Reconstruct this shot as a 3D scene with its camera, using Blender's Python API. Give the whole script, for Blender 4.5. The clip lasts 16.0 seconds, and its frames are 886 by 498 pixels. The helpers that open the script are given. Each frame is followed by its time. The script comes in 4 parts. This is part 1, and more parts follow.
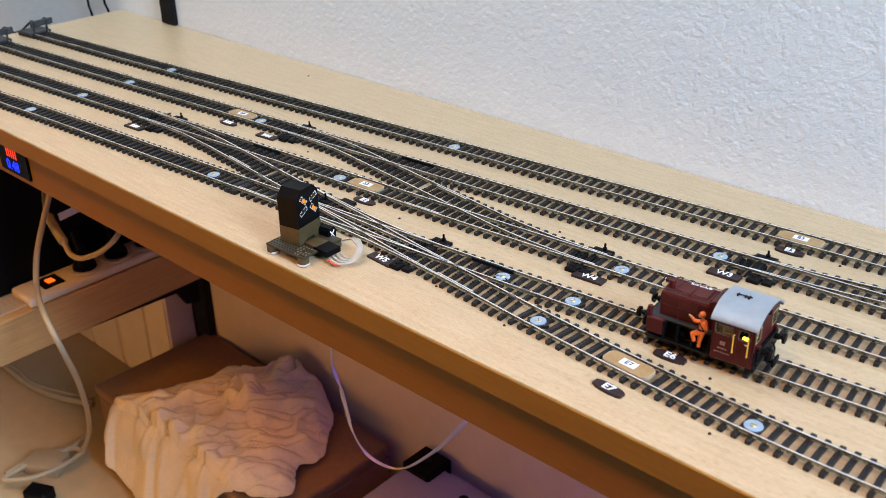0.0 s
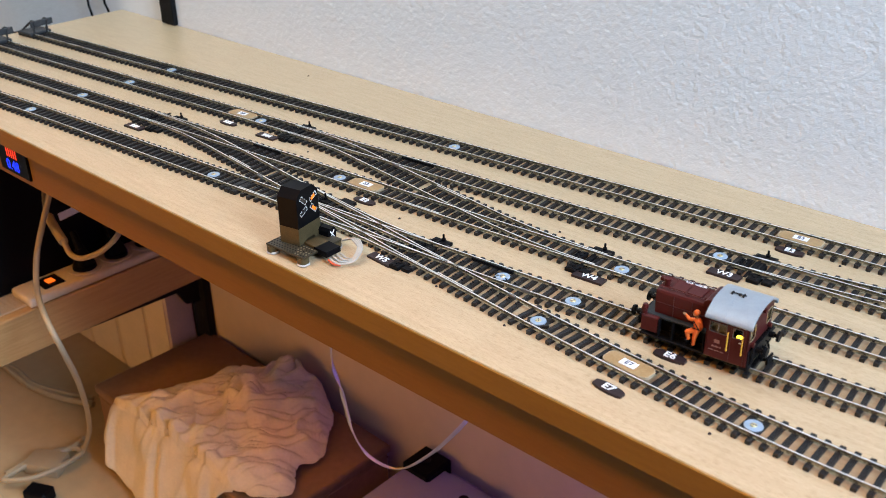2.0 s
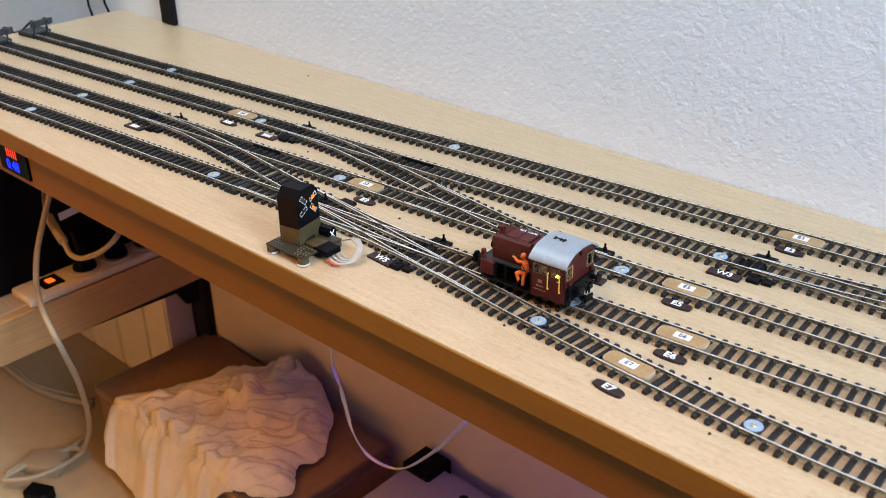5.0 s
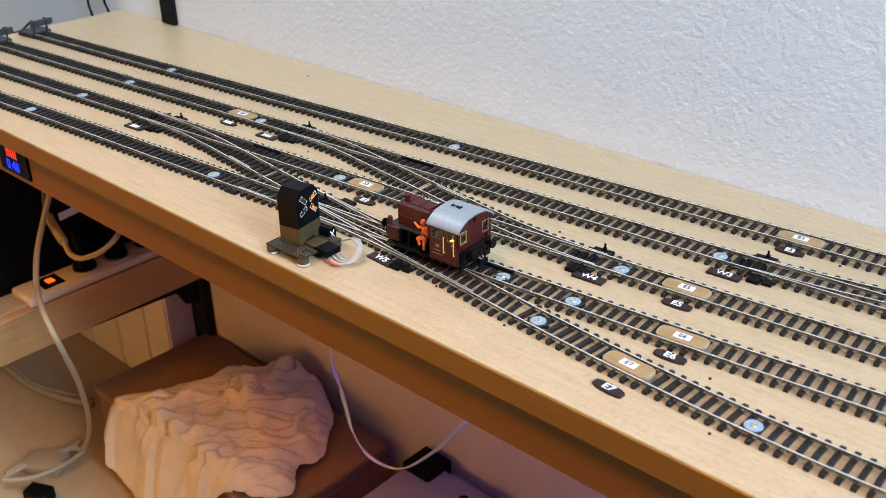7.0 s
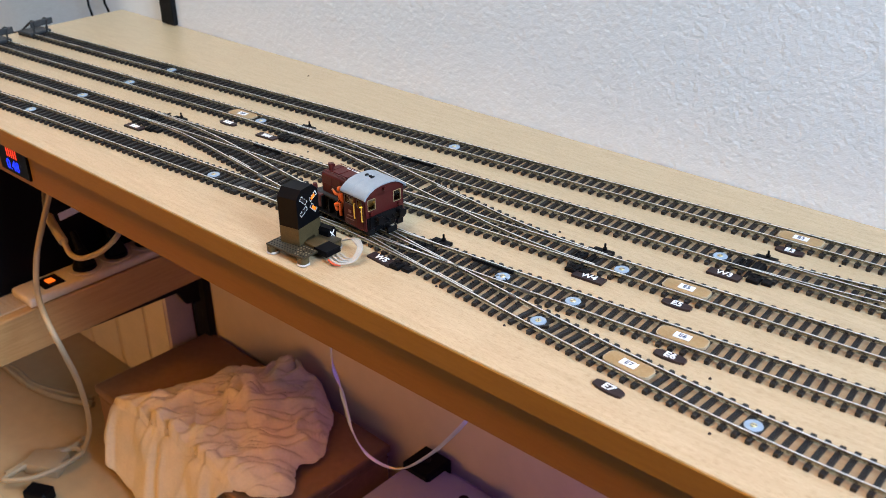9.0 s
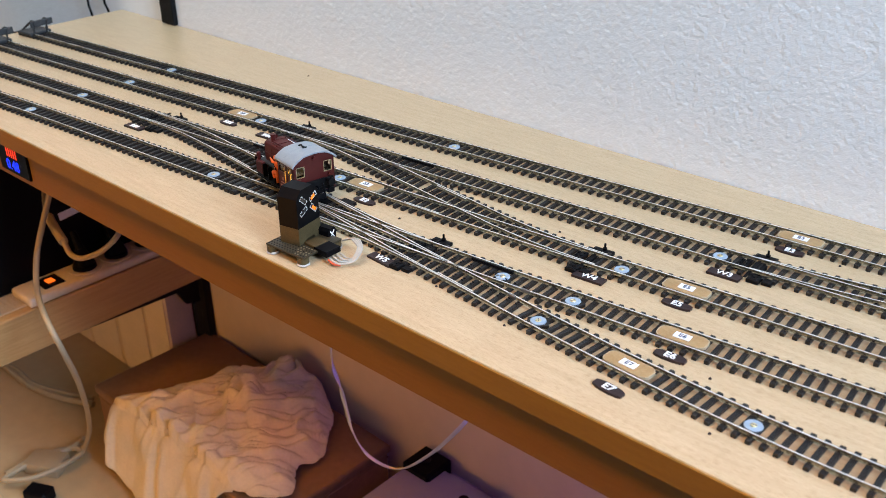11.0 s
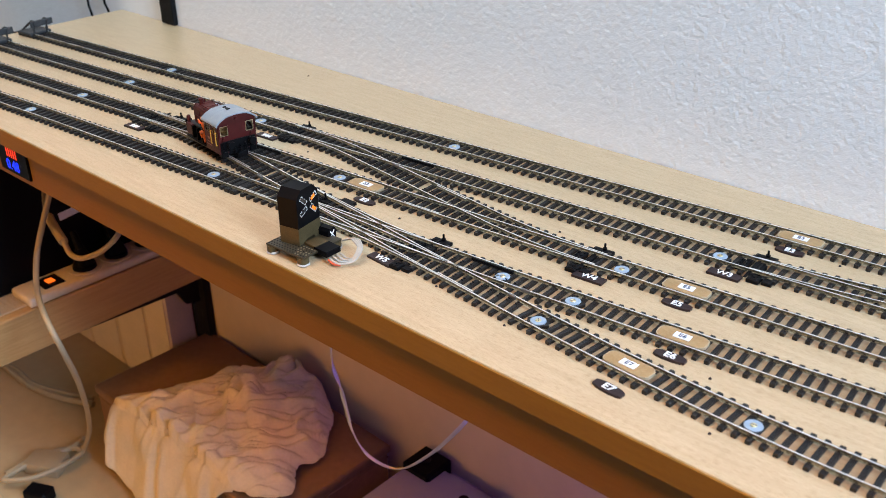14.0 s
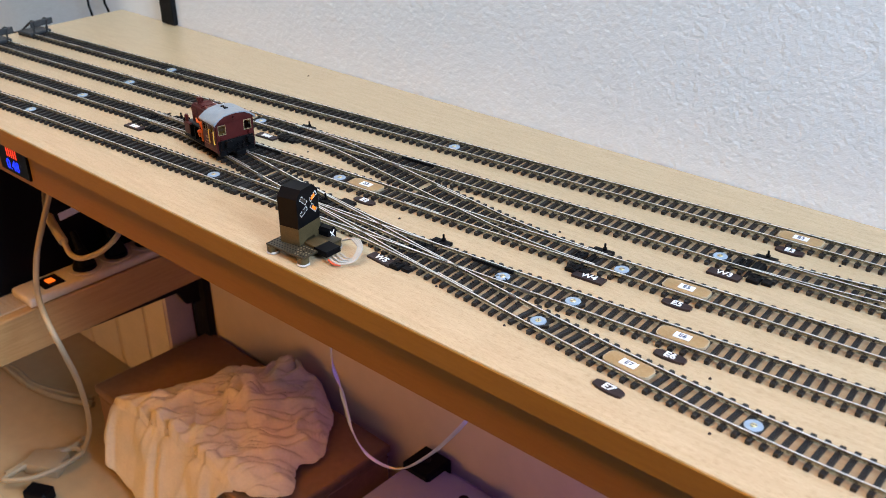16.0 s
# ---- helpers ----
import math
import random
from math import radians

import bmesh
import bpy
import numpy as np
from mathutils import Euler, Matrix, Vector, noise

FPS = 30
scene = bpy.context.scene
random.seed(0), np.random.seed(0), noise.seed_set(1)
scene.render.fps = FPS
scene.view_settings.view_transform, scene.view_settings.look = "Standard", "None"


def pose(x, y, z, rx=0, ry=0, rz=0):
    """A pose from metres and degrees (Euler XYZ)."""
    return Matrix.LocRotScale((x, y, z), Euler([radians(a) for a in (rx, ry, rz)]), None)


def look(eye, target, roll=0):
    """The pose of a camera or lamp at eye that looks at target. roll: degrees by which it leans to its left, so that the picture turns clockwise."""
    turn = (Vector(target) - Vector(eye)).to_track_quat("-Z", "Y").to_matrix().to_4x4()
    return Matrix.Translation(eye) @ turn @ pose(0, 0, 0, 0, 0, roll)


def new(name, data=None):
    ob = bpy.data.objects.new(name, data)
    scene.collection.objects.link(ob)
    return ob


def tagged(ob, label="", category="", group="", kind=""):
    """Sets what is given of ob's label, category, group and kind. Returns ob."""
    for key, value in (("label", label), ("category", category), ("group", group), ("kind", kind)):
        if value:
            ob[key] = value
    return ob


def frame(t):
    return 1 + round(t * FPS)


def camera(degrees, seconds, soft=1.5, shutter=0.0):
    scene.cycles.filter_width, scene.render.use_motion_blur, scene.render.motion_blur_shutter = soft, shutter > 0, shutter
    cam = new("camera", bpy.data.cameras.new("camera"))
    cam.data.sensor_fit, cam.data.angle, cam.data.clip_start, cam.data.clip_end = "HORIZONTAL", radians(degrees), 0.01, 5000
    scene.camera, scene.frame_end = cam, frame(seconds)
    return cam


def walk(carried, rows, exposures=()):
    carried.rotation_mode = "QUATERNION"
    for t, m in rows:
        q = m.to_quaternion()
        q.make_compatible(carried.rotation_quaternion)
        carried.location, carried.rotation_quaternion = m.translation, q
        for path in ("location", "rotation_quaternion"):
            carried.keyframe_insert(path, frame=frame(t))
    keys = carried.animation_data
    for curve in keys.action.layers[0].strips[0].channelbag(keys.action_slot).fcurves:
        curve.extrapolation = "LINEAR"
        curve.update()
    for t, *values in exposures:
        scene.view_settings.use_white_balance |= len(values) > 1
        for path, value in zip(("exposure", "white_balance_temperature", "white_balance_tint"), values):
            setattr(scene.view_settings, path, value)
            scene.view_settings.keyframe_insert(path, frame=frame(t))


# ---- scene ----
# All lengths in metres. z = 0 is the top of the layout board, x runs along its front edge, y towards the wall.
EYE = Vector((0.0291, -0.3629, 0.3231))
WAY = Vector((-0.6011, 0.6507, -0.4639))
cam = camera(48.25, 16.0, soft=0.45)
cam.data.dof.use_dof, cam.data.dof.focus_distance, cam.data.dof.aperture_fstop = True, 0.74, 14.0
walk(cam, [(0.0, look(EYE, EYE + WAY, -0.916)), (16.0, look(EYE, EYE + WAY, -0.916))])

# ---- light ----
world = bpy.data.worlds.new("room_air")
scene.world = world
world.use_nodes = True
world.node_tree.nodes["Background"].inputs[0].default_value = (0.75, 0.85, 1.0, 1)
world.node_tree.nodes["Background"].inputs[1].default_value = 0.01
scene.view_settings.exposure = 0.12


def area(name, where, target, sx, sy, watts, colour):
    lamp = bpy.data.lights.new(name, "AREA")
    lamp.shape, lamp.size, lamp.size_y, lamp.energy, lamp.color = "RECTANGLE", sx, sy, watts, colour
    ob = new(name, lamp)
    ob.matrix_world = look(where, target)
    return ob


area("ceiling_lamp", (-1.15, -0.06, 1.60), (-1.10, 0.07, 0), 1.5, 0.30, 22.0, (0.76, 0.91, 1.0))
lamp = area("room_lamp", (-0.45, -0.50, 0.74), (-0.45, 0.12, -0.40), 1.5, 0.16, 1.35, (1.0, 0.38, 0.04))
lamp.data.spread = radians(55)
# Added warm fill for the space under the board, without a known source.
lamp = area("low_warm_fill", (-0.98, -0.90, -0.34), (-0.98, 0.20, -0.32), 0.5, 0.3, 1.15, (1.0, 0.42, 0.06))
lamp.data.spread = radians(105)
# Added cool fill from the right to brighten the wall; its source is unseen.
area("cool_side_fill", (1.60, -0.24, 1.25), (-0.6, 0.32, 0.35), 0.5, 0.9, 77, (0.54, 0.74, 1.0))
area("led_strip_light", (-0.26, 0.13, -0.072), (-0.40, 0.26, -0.46), 0.24, 0.012, 0.45, (0.32, 0.16, 1.0))


# ---- materials ----
def material(name, colour, rough=0.5, metal=0.0, vary=0.12, scale=60.0, bump=0.0, bump_scale=400.0, stretch=(1, 1, 1), colour2=None, spec=0.5, coat=0.0, rnd=0.0):
    """A surface with a base colour that varies at two scales, and a fine relief."""
    m = bpy.data.materials.new(name)
    m.use_nodes = True
    nt = m.node_tree
    b = nt.nodes["Principled BSDF"]
    b.inputs["Roughness"].default_value, b.inputs["Metallic"].default_value = rough, metal
    b.inputs["Specular IOR Level"].default_value = spec
    b.inputs["Coat Weight"].default_value = coat
    tc = nt.nodes.new("ShaderNodeTexCoord")
    mp = nt.nodes.new("ShaderNodeMapping")
    mp.inputs["Scale"].default_value = stretch
    nt.links.new(tc.outputs["Object"], mp.inputs["Vector"])
    n1 = nt.nodes.new("ShaderNodeTexNoise")
    n1.inputs["Scale"].default_value, n1.inputs["Detail"].default_value = scale, 5
    n2 = nt.nodes.new("ShaderNodeTexNoise")
    n2.inputs["Scale"].default_value, n2.inputs["Detail"].default_value = scale * 9, 3
    for n in (n1, n2):
        nt.links.new(mp.outputs[0], n.inputs["Vector"])
    add = nt.nodes.new("ShaderNodeMath")
    add.operation = "ADD"
    nt.links.new(n1.outputs[0], add.inputs[0])
    nt.links.new(n2.outputs[0], add.inputs[1])
    half = nt.nodes.new("ShaderNodeMath")
    half.operation = "MULTIPLY"
    half.inputs[1].default_value = 0.5
    nt.links.new(add.outputs[0], half.inputs[0])
    fac = half.outputs[0]
    if rnd:
        oi = nt.nodes.new("ShaderNodeObjectInfo")
        mad = nt.nodes.new("ShaderNodeMath")
        mad.operation = "MULTIPLY_ADD"
        nt.links.new(oi.outputs["Random"], mad.inputs[0])
        mad.inputs[1].default_value = rnd
        nt.links.new(half.outputs[0], mad.inputs[2])
        fac = mad.outputs[0]
    ramp = nt.nodes.new("ShaderNodeValToRGB")
    c2 = colour2 or [min(1, v * (1 + vary)) for v in colour]
    c1 = colour if colour2 else [v * (1 - vary) for v in colour]
    ramp.color_ramp.elements[0].position, ramp.color_ramp.elements[1].position = 0.36, 0.64
    ramp.color_ramp.elements[0].color, ramp.color_ramp.elements[1].color = (*c1, 1), (*c2, 1)
    nt.links.new(fac, ramp.inputs[0])
    nt.links.new(ramp.outputs[0], b.inputs["Base Color"])
    if bump:
        n3 = nt.nodes.new("ShaderNodeTexNoise")
        n3.inputs["Scale"].default_value, n3.inputs["Detail"].default_value = bump_scale, 4
        nt.links.new(mp.outputs[0], n3.inputs["Vector"])
        bp = nt.nodes.new("ShaderNodeBump")
        bp.inputs["Strength"].default_value, bp.inputs["Distance"].default_value = min(1, bump), 0.001 * max(1, bump)
        nt.links.new(n3.outputs[0], bp.inputs["Height"])
        nt.links.new(bp.outputs[0], b.inputs["Normal"])
    return m


def glowing(name, colour, strength):
    m = bpy.data.materials.new(name)
    m.use_nodes = True
    b = m.node_tree.nodes["Principled BSDF"]
    b.inputs["Base Color"].default_value = (*[0.15 * v for v in colour], 1)
    b.inputs["Emission Color"].default_value = (*colour, 1)
    b.inputs["Emission Strength"].default_value = strength
    return m


BEECH = material("beech_laminate", (0.430, 0.312, 0.186), 0.31, 0, 0.05, 30, 0.12, 300, (0.9, 9, 6), colour2=(0.535, 0.410, 0.262))
def add_pores(m, share, dark):
    """Short dark pores of the wood, 2 to 4 mm long, along the board."""
    nt = m.node_tree
    base = nt.nodes["Principled BSDF"].inputs["Base Color"]
    tc, mp = nt.nodes.new("ShaderNodeTexCoord"), nt.nodes.new("ShaderNodeMapping")
    mp.inputs["Scale"].default_value = (0.22, 2.2, 1.5)
    fine = nt.nodes.new("ShaderNodeTexNoise")
    fine.inputs["Scale"].default_value, fine.inputs["Detail"].default_value = 900, 2
    ramp = nt.nodes.new("ShaderNodeValToRGB")
    ramp.color_ramp.elements[0].position, ramp.color_ramp.elements[1].position = share, share + 0.10
    ramp.color_ramp.elements[0].color, ramp.color_ramp.elements[1].color = (1, 1, 1, 1), (*dark, 1)
    mix = nt.nodes.new("ShaderNodeMix")
    mix.data_type, mix.blend_type = "RGBA", "MULTIPLY"
    mix.inputs[0].default_value = 1.0
    before = base.links[0].from_socket
    nt.links.new(tc.outputs["Object"], mp.inputs["Vector"])
    nt.links.new(mp.outputs[0], fine.inputs["Vector"])
    nt.links.new(fine.outputs[0], ramp.inputs[0])
    nt.links.new(before, mix.inputs[6])
    nt.links.new(ramp.outputs[0], mix.inputs[7])
    nt.links.new(mix.outputs[2], base)


add_pores(BEECH, 0.54, (0.83, 0.80, 0.75))
BEECH_PALE = material("pale_beech_edge", (0.44, 0.25, 0.09), 0.42, 0, 0.1, 20, 0.1, 300, (12, 1, 20), colour2=(0.55, 0.335, 0.14))
# Darker edge tone; part of the warm lamplight's orange is put into it.
BEECH_EDGE = material("beech_edge_warm_lit", (0.240, 0.106, 0.008), 0.42, 0, 0.1, 40, 0.1, 300, (1, 12, 8), colour2=(0.285, 0.130, 0.012))
PLASTER = material("white_roughcast", (0.86, 0.86, 0.88), 0.9, 0, 0.02, 8, 0.95, 210)
# The beige carries the warm light that falls on the wall below the board.
LOWER_WARM_TINT = material("warm_lit_lower_wall", (0.60, 0.47, 0.34), 0.7, 0, 0.04, 6, 0.15, 250)
# Tone of the unseen walls and ceiling, darkened so they bounce less fill light.
ROOM_TONE = material("low_bounce_beige", (0.34, 0.27, 0.20), 0.7, 0, 0.03, 5, 0.1, 300)
SLEEPER = material("dark_brown_plastic", (0.0085, 0.0072, 0.0075), 0.40, 0, 0.25, 300, 0.4, 900, (0.3, 2, 1), rnd=0.15, spec=0.38)
RAIL_SIDE = material("weathered_rail_web", (0.05, 0.045, 0.03), 0.40, 0.7, 0.3, 90, 0.2, 500, colour2=(0.46, 0.41, 0.27))
RAIL_TOP = material("polished_rail_head", (0.86, 0.86, 0.82), 0.30, 0.75, 0.12, 80, 0.1, 300)
BLACK = material("black_plastic", (0.004, 0.004, 0.005), 0.42, 0, 0.2, 200, 0.15, 800, spec=0.10)
BLACK_METAL = material("black_powder_coat", (0.006, 0.006, 0.007), 0.55, 0.0, 0.2, 90, 0.1, 900, spec=0.15)
MAROON = material("maroon_lacquer", (0.064, 0.0088, 0.0080), 0.38, 0, 0.12, 220, 0.1, 900, spec=0.25)


# ---- builders ----
def part(name, bm, mat, parent=None, label="", m=None, smooth=False):
    me = bpy.data.meshes.new(name)
    bmesh.ops.recalc_face_normals(bm, faces=bm.faces)
    bm.to_mesh(me)
    bm.free()
    for one in (mat if isinstance(mat, (list, tuple)) else [mat]):
        me.materials.append(one)
    if smooth:
        me.shade_smooth()
        me.set_sharp_from_angle(angle=radians(38))
    ob = new(name, me)
    if m is not None:
        ob.matrix_basis = m
    if parent is not None:
        ob.parent = parent
    if label:
        ob["label"] = label
    return ob


def thing(name, m, label, category, group="", kind=""):
    ob = new(name)
    ob.empty_display_size = 0.01
    ob.matrix_basis = m
    return tagged(ob, label, category, group, kind)


def add_box(bm, x0, x1, y0, y1, z0, z1, bevel=0.0, m=None, seg=1):
    vs = [bm.verts.new((x, y, z)) for z in (z0, z1) for x, y in ((x0, y0), (x1, y0), (x1, y1), (x0, y1))]
    fs = [bm.faces.new([vs[i] for i in q]) for q in ((3, 2, 1, 0), (4, 5, 6, 7), (0, 1, 5, 4), (1, 2, 6, 5), (2, 3, 7, 6), (3, 0, 4, 7))]
    if bevel:
        es = list({e for f in fs for e in f.edges})
        r = bmesh.ops.bevel(bm, geom=es, offset=bevel, segments=seg, affect="EDGES", profile=0.5)
        vs = list({v for f in r["faces"] for v in f.verts} | {v for v in vs if v.is_valid})
    if m is not None:
        bmesh.ops.transform(bm, matrix=m, verts=[v for v in vs if v.is_valid])
    return bm


def box(x0, x1, y0, y1, z0, z1, bevel=0.0, m=None, seg=1):
    return add_box(bmesh.new(), x0, x1, y0, y1, z0, z1, bevel, m, seg)


def add_prism(bm, outline, z0, z1, m=None):
    """A plate of the given outline (x, y) between two heights."""
    lo, hi = [bm.verts.new((x, y, z0)) for x, y in outline], [bm.verts.new((x, y, z1)) for x, y in outline]
    bm.faces.new(lo[::-1]), bm.faces.new(hi)
    n = len(outline)
    for i in range(n):
        bm.faces.new((lo[i], lo[(i + 1) % n], hi[(i + 1) % n], hi[i]))
    if m is not None:
        bmesh.ops.transform(bm, matrix=m, verts=lo + hi)
    return bm


def add_rod(bm, a, b, r, n=12, r2=None):
    a, b = Vector(a), Vector(b)
    d = b - a
    m = Matrix.Translation((a + b) / 2) @ d.to_track_quat("Z", "Y").to_matrix().to_4x4()
    bmesh.ops.create_cone(bm, cap_ends=True, segments=n, radius1=r, radius2=r if r2 is None else r2, depth=d.length, matrix=m)
    return bm


def rod(a, b, r, n=12, r2=None):
    return add_rod(bmesh.new(), a, b, r, n, r2)


def spline(points, per=10):
    """A smooth line through the points (Catmull-Rom)."""
    ps = [Vector(q) for q in points]
    ps = [2 * ps[0] - ps[1]] + ps + [2 * ps[-1] - ps[-2]]
    out = []
    for i in range(1, len(ps) - 2):
        a, b, c, d = ps[i - 1:i + 3]
        for k in range(per):
            t = k / per
            out.append(0.5 * (2 * b + (c - a) * t + (2 * a - 5 * b + 4 * c - d) * t * t + (3 * b - a - 3 * c + d) * t ** 3))
    return out + [ps[-2]]


def tube(points, r, n=8, per=10, flat=1.0):
    line = spline(points, per)
    bm = bmesh.new()
    rings = []
    up = Vector((0.1, 0.2, 1)).normalized()
    for i, q in enumerate(line):
        d = (line[min(i + 1, len(line) - 1)] - line[max(i - 1, 0)]).normalized()
        s = d.cross(up).normalized()
        u = s.cross(d)
        rings.append([bm.verts.new(q + r * (math.cos(2 * math.pi * k / n) * s + flat * math.sin(2 * math.pi * k / n) * u)) for k in range(n)])
    for p0, p1 in zip(rings, rings[1:]):
        for k in range(n):
            bm.faces.new((p0[k], p0[(k + 1) % n], p1[(k + 1) % n], p1[k]))
    bm.faces.new(rings[0][::-1]), bm.faces.new(rings[-1])
    return bm


# ---- setting ----
DEPTH = 0.3216
board = thing("layout_board", pose(0, 0, 0), "long beech laminate shelf board against a white wall", "shelf board", kind="structure")
# Unseen right stretch, carried on to the wall to shade the space below.
part("top_panel", box(-1.178, 2.19, 0.0, DEPTH - 0.001, -0.018, 0, 0.0004), BEECH, board)
part("front_band", box(-1.176, 2.19, -0.0015, -0.0002, -0.0172, -0.0003, 0.0004), BEECH_EDGE, board, "darker beech edge band with warm light in its colour")
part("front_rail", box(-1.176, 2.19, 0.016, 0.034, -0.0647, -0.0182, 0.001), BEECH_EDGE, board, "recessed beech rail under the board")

tagged(part("wall_back_lower", box(-1.180, 2.2, DEPTH, DEPTH + 0.12, -1.3, -0.0185), LOWER_WARM_TINT), "smooth wall below the board, warm light put into its beige colour", "wall", kind="structure")
tagged(part("wall_back_side", box(-2.6, -1.180, DEPTH, DEPTH + 0.12, -1.3, -0.0185), PLASTER), "white roughcast plaster beyond the board's end", "wall", kind="structure")
tagged(part("wall_back", box(-2.6, 2.2, DEPTH, DEPTH + 0.12, -0.0185, 1.7), PLASTER), "white roughcast plaster wall", "wall", kind="structure")
tagged(part("wall_left", box(-2.72, -2.6, -2.6, DEPTH + 0.12, -1.3, 1.7), ROOM_TONE), "unseen beige side wall, toned down to cut bounce light", "wall", kind="structure")
tagged(part("wall_right", box(2.2, 2.32, -2.6, DEPTH + 0.12, -1.3, 1.7), ROOM_TONE), "unseen beige side wall, toned down to cut bounce light", "wall", kind="structure")
tagged(part("wall_front", box(-2.6, 2.2, -2.72, -2.6, -1.3, 1.7), ROOM_TONE), "unseen beige wall of the room, toned down to cut bounce light", "wall", kind="structure")
tagged(part("ceiling", box(-2.72, 2.32, -2.72, DEPTH + 0.12, 1.7, 1.8), ROOM_TONE), "unseen beige ceiling, toned down to cut bounce light", "ceiling", kind="structure")
FLOOR = material("grey_carpet", (0.18, 0.16, 0.15), 0.95, 0, 0.2, 30, 0.5, 500)
tagged(part("floor", box(-2.72, 2.32, -2.72, DEPTH + 0.12, -1.4, -1.3), FLOOR), "grey carpet floor", "floor", kind="structure")
LOW = -0.575
CREAM = material("cream_laminate", (0.44, 0.32, 0.175), 0.5, 0, 0.06, 6, 0.1, 300)
tagged(part("lower_shelf", box(-2.0, 0.9, -0.03, DEPTH - 0.001, LOW - 0.022, LOW, 0.001), CREAM), "cream laminate lower shelf board", "shelf", kind="structure")

# ---- tracks ----
TRACK = pose(-0.0090, 0.1121, 0, 0, 0, 4.584)
GAUGE = 0.0172
HALF = 0.0142
S_TOP = 0.0028
R_TOP = 0.0050


def at_line(line, u):
    """The place across and the slope of a track's centre line at u."""
    for (u0, v0), (u1, v1) in zip(line, line[1:]):
        if u <= u1:
            break
    k = (v1 - v0) / (u1 - u0)
    return v0 + k * (u - u0), k


def dense(knots, step=0.006):
    ps = spline([(u, v, 0) for u, v in knots], 24)
    return [(q.x, q.y) for q in ps]


def offset(line, d):
    out = []
    for i, (u, v) in enumerate(line):
        a, b = line[max(i - 1, 0)], line[min(i + 1, len(line) - 1)]
        t = Vector((b[0] - a[0], b[1] - a[1])).normalized()
        out.append((u - t.y * d, v + t.x * d))
    return out


def add_rail(bm, line, top=R_TOP):
    """Rail with foot, web and head along a line in the plan; the head's top takes the second material."""
    prof = [(-0.00085, S_TOP - 0.0001), (0.00085, S_TOP - 0.0001), (0.00085, S_TOP + 0.0003), (0.00025, S_TOP + 0.0005), (0.00025, top - 0.0008), (0.00054, top - 0.0005), (0.00054, top), (-0.00054, top), (-0.00054, top - 0.0005), (-0.00025, top - 0.0008), (-0.00025, S_TOP + 0.0005), (-0.00085, S_TOP + 0.0003)]
    n = len(prof)
    rings = []
    for i, (u, v) in enumerate(line):
        a, b = line[max(i - 1, 0)], line[min(i + 1, len(line) - 1)]
        t = Vector((b[0] - a[0], b[1] - a[1])).normalized()
        rings.append([bm.verts.new((u - t.y * d, v + t.x * d, z)) for d, z in prof])
    for p0, p1 in zip(rings, rings[1:]):
        for k in range(n):
            f = bm.faces.new((p0[k], p1[k], p1[(k + 1) % n], p0[(k + 1) % n]))
            f.material_index = 1 if k == 6 else 0
    bm.faces.new(rings[0]), bm.faces.new(rings[-1][::-1])
    return bm


def sleeper_mesh(half):
    bm = add_box(bmesh.new(), -0.00155, 0.00155, -half, half, 0.0, S_TOP, 0.0003)
    for side in (-1, 1):
        for inner in (-1, 1):
            y = side * GAUGE / 2 + inner * 0.0013
            add_box(bm, -0.0008, 0.0008, y - 0.0004, y + 0.0004, S_TOP - 0.0002, S_TOP + 0.0008)
    me = bpy.data.meshes.new("sleeper")
    bm.to_mesh(me)
    bm.free()
    me.materials.append(SLEEPER)
    return me


SLEEPERS = {}


def put_sleeper(parent, u, v, k, half=HALF, shift=0.0):
    key = round(half, 4)
    if key not in SLEEPERS:
        SLEEPERS[key] = sleeper_mesh(half)
    ob = new("sleeper", SLEEPERS[key])
    ob.matrix_basis = Matrix.Translation((u, v + shift + 0.0009, 0)) @ Matrix.Rotation(math.atan(k) + random.gauss(0, 0.004), 4, "Z")
    ob.parent = parent


LINES = {
    "A": [(-1.10, -0.003), (-0.85, -0.0005), (-0.61, -0.0025), (-0.45, -0.003), (-0.2, -0.003), (0.0, 0.001), (0.35, 0.004)],
    "B": [(-1.10, 0.0545), (-0.6, 0.0542), (-0.25, 0.0515), (0.35, 0.0560)],
    "C": [(-1.13, 0.1095), (-0.8, 0.1085), (0.35, 0.1075)],
    "D": [(-1.15, 0.1620), (-0.7, 0.1610), (0.35, 0.1640)],
    "E7": [(-0.44, -0.0025), (-0.38, -0.0154), (-0.32, -0.0272), (-0.2728, -0.0360), (-0.2051, -0.0470), (-0.1277, -0.0565), (-0.05, -0.0615), (0.1, -0.066), (0.3, -0.068)],
    "BA": [(-0.770, 0.0531), (-0.74, 0.0523), (-0.705, 0.0500), (-0.67, 0.0448), (-0.635, 0.0382), (-0.44, -0.0025)],
    "CB": [(-0.636, 0.1071), (-0.61, 0.1065), (-0.58, 0.1048), (-0.55, 0.1003), (-0.52, 0.0938), (-0.39, 0.0659), (-0.36, 0.0600), (-0.33, 0.0557), (-0.30, 0.0536), (-0.280, 0.0530)],
    "CD": [(-0.195, 0.1088), (-0.16, 0.1108), (-0.12, 0.1148), (-0.08, 0.1212), (0.04, 0.1460), (0.10, 0.1570), (0.16, 0.1620), (0.20, 0.1632)],
    "SLIP": [(-0.38, -0.0030), (-0.42, -0.0005), (-0.46, 0.0045), (-0.50, 0.0115), (-0.54, 0.0190)],
    "SLIP2": [(-0.54, -0.0028), (-0.49, -0.0045), (-0.44, -0.0085), (-0.39, -0.0150), (-0.345, -0.0225)],
}
DENSE = {name: dense(knots) for name, knots in LINES.items()}


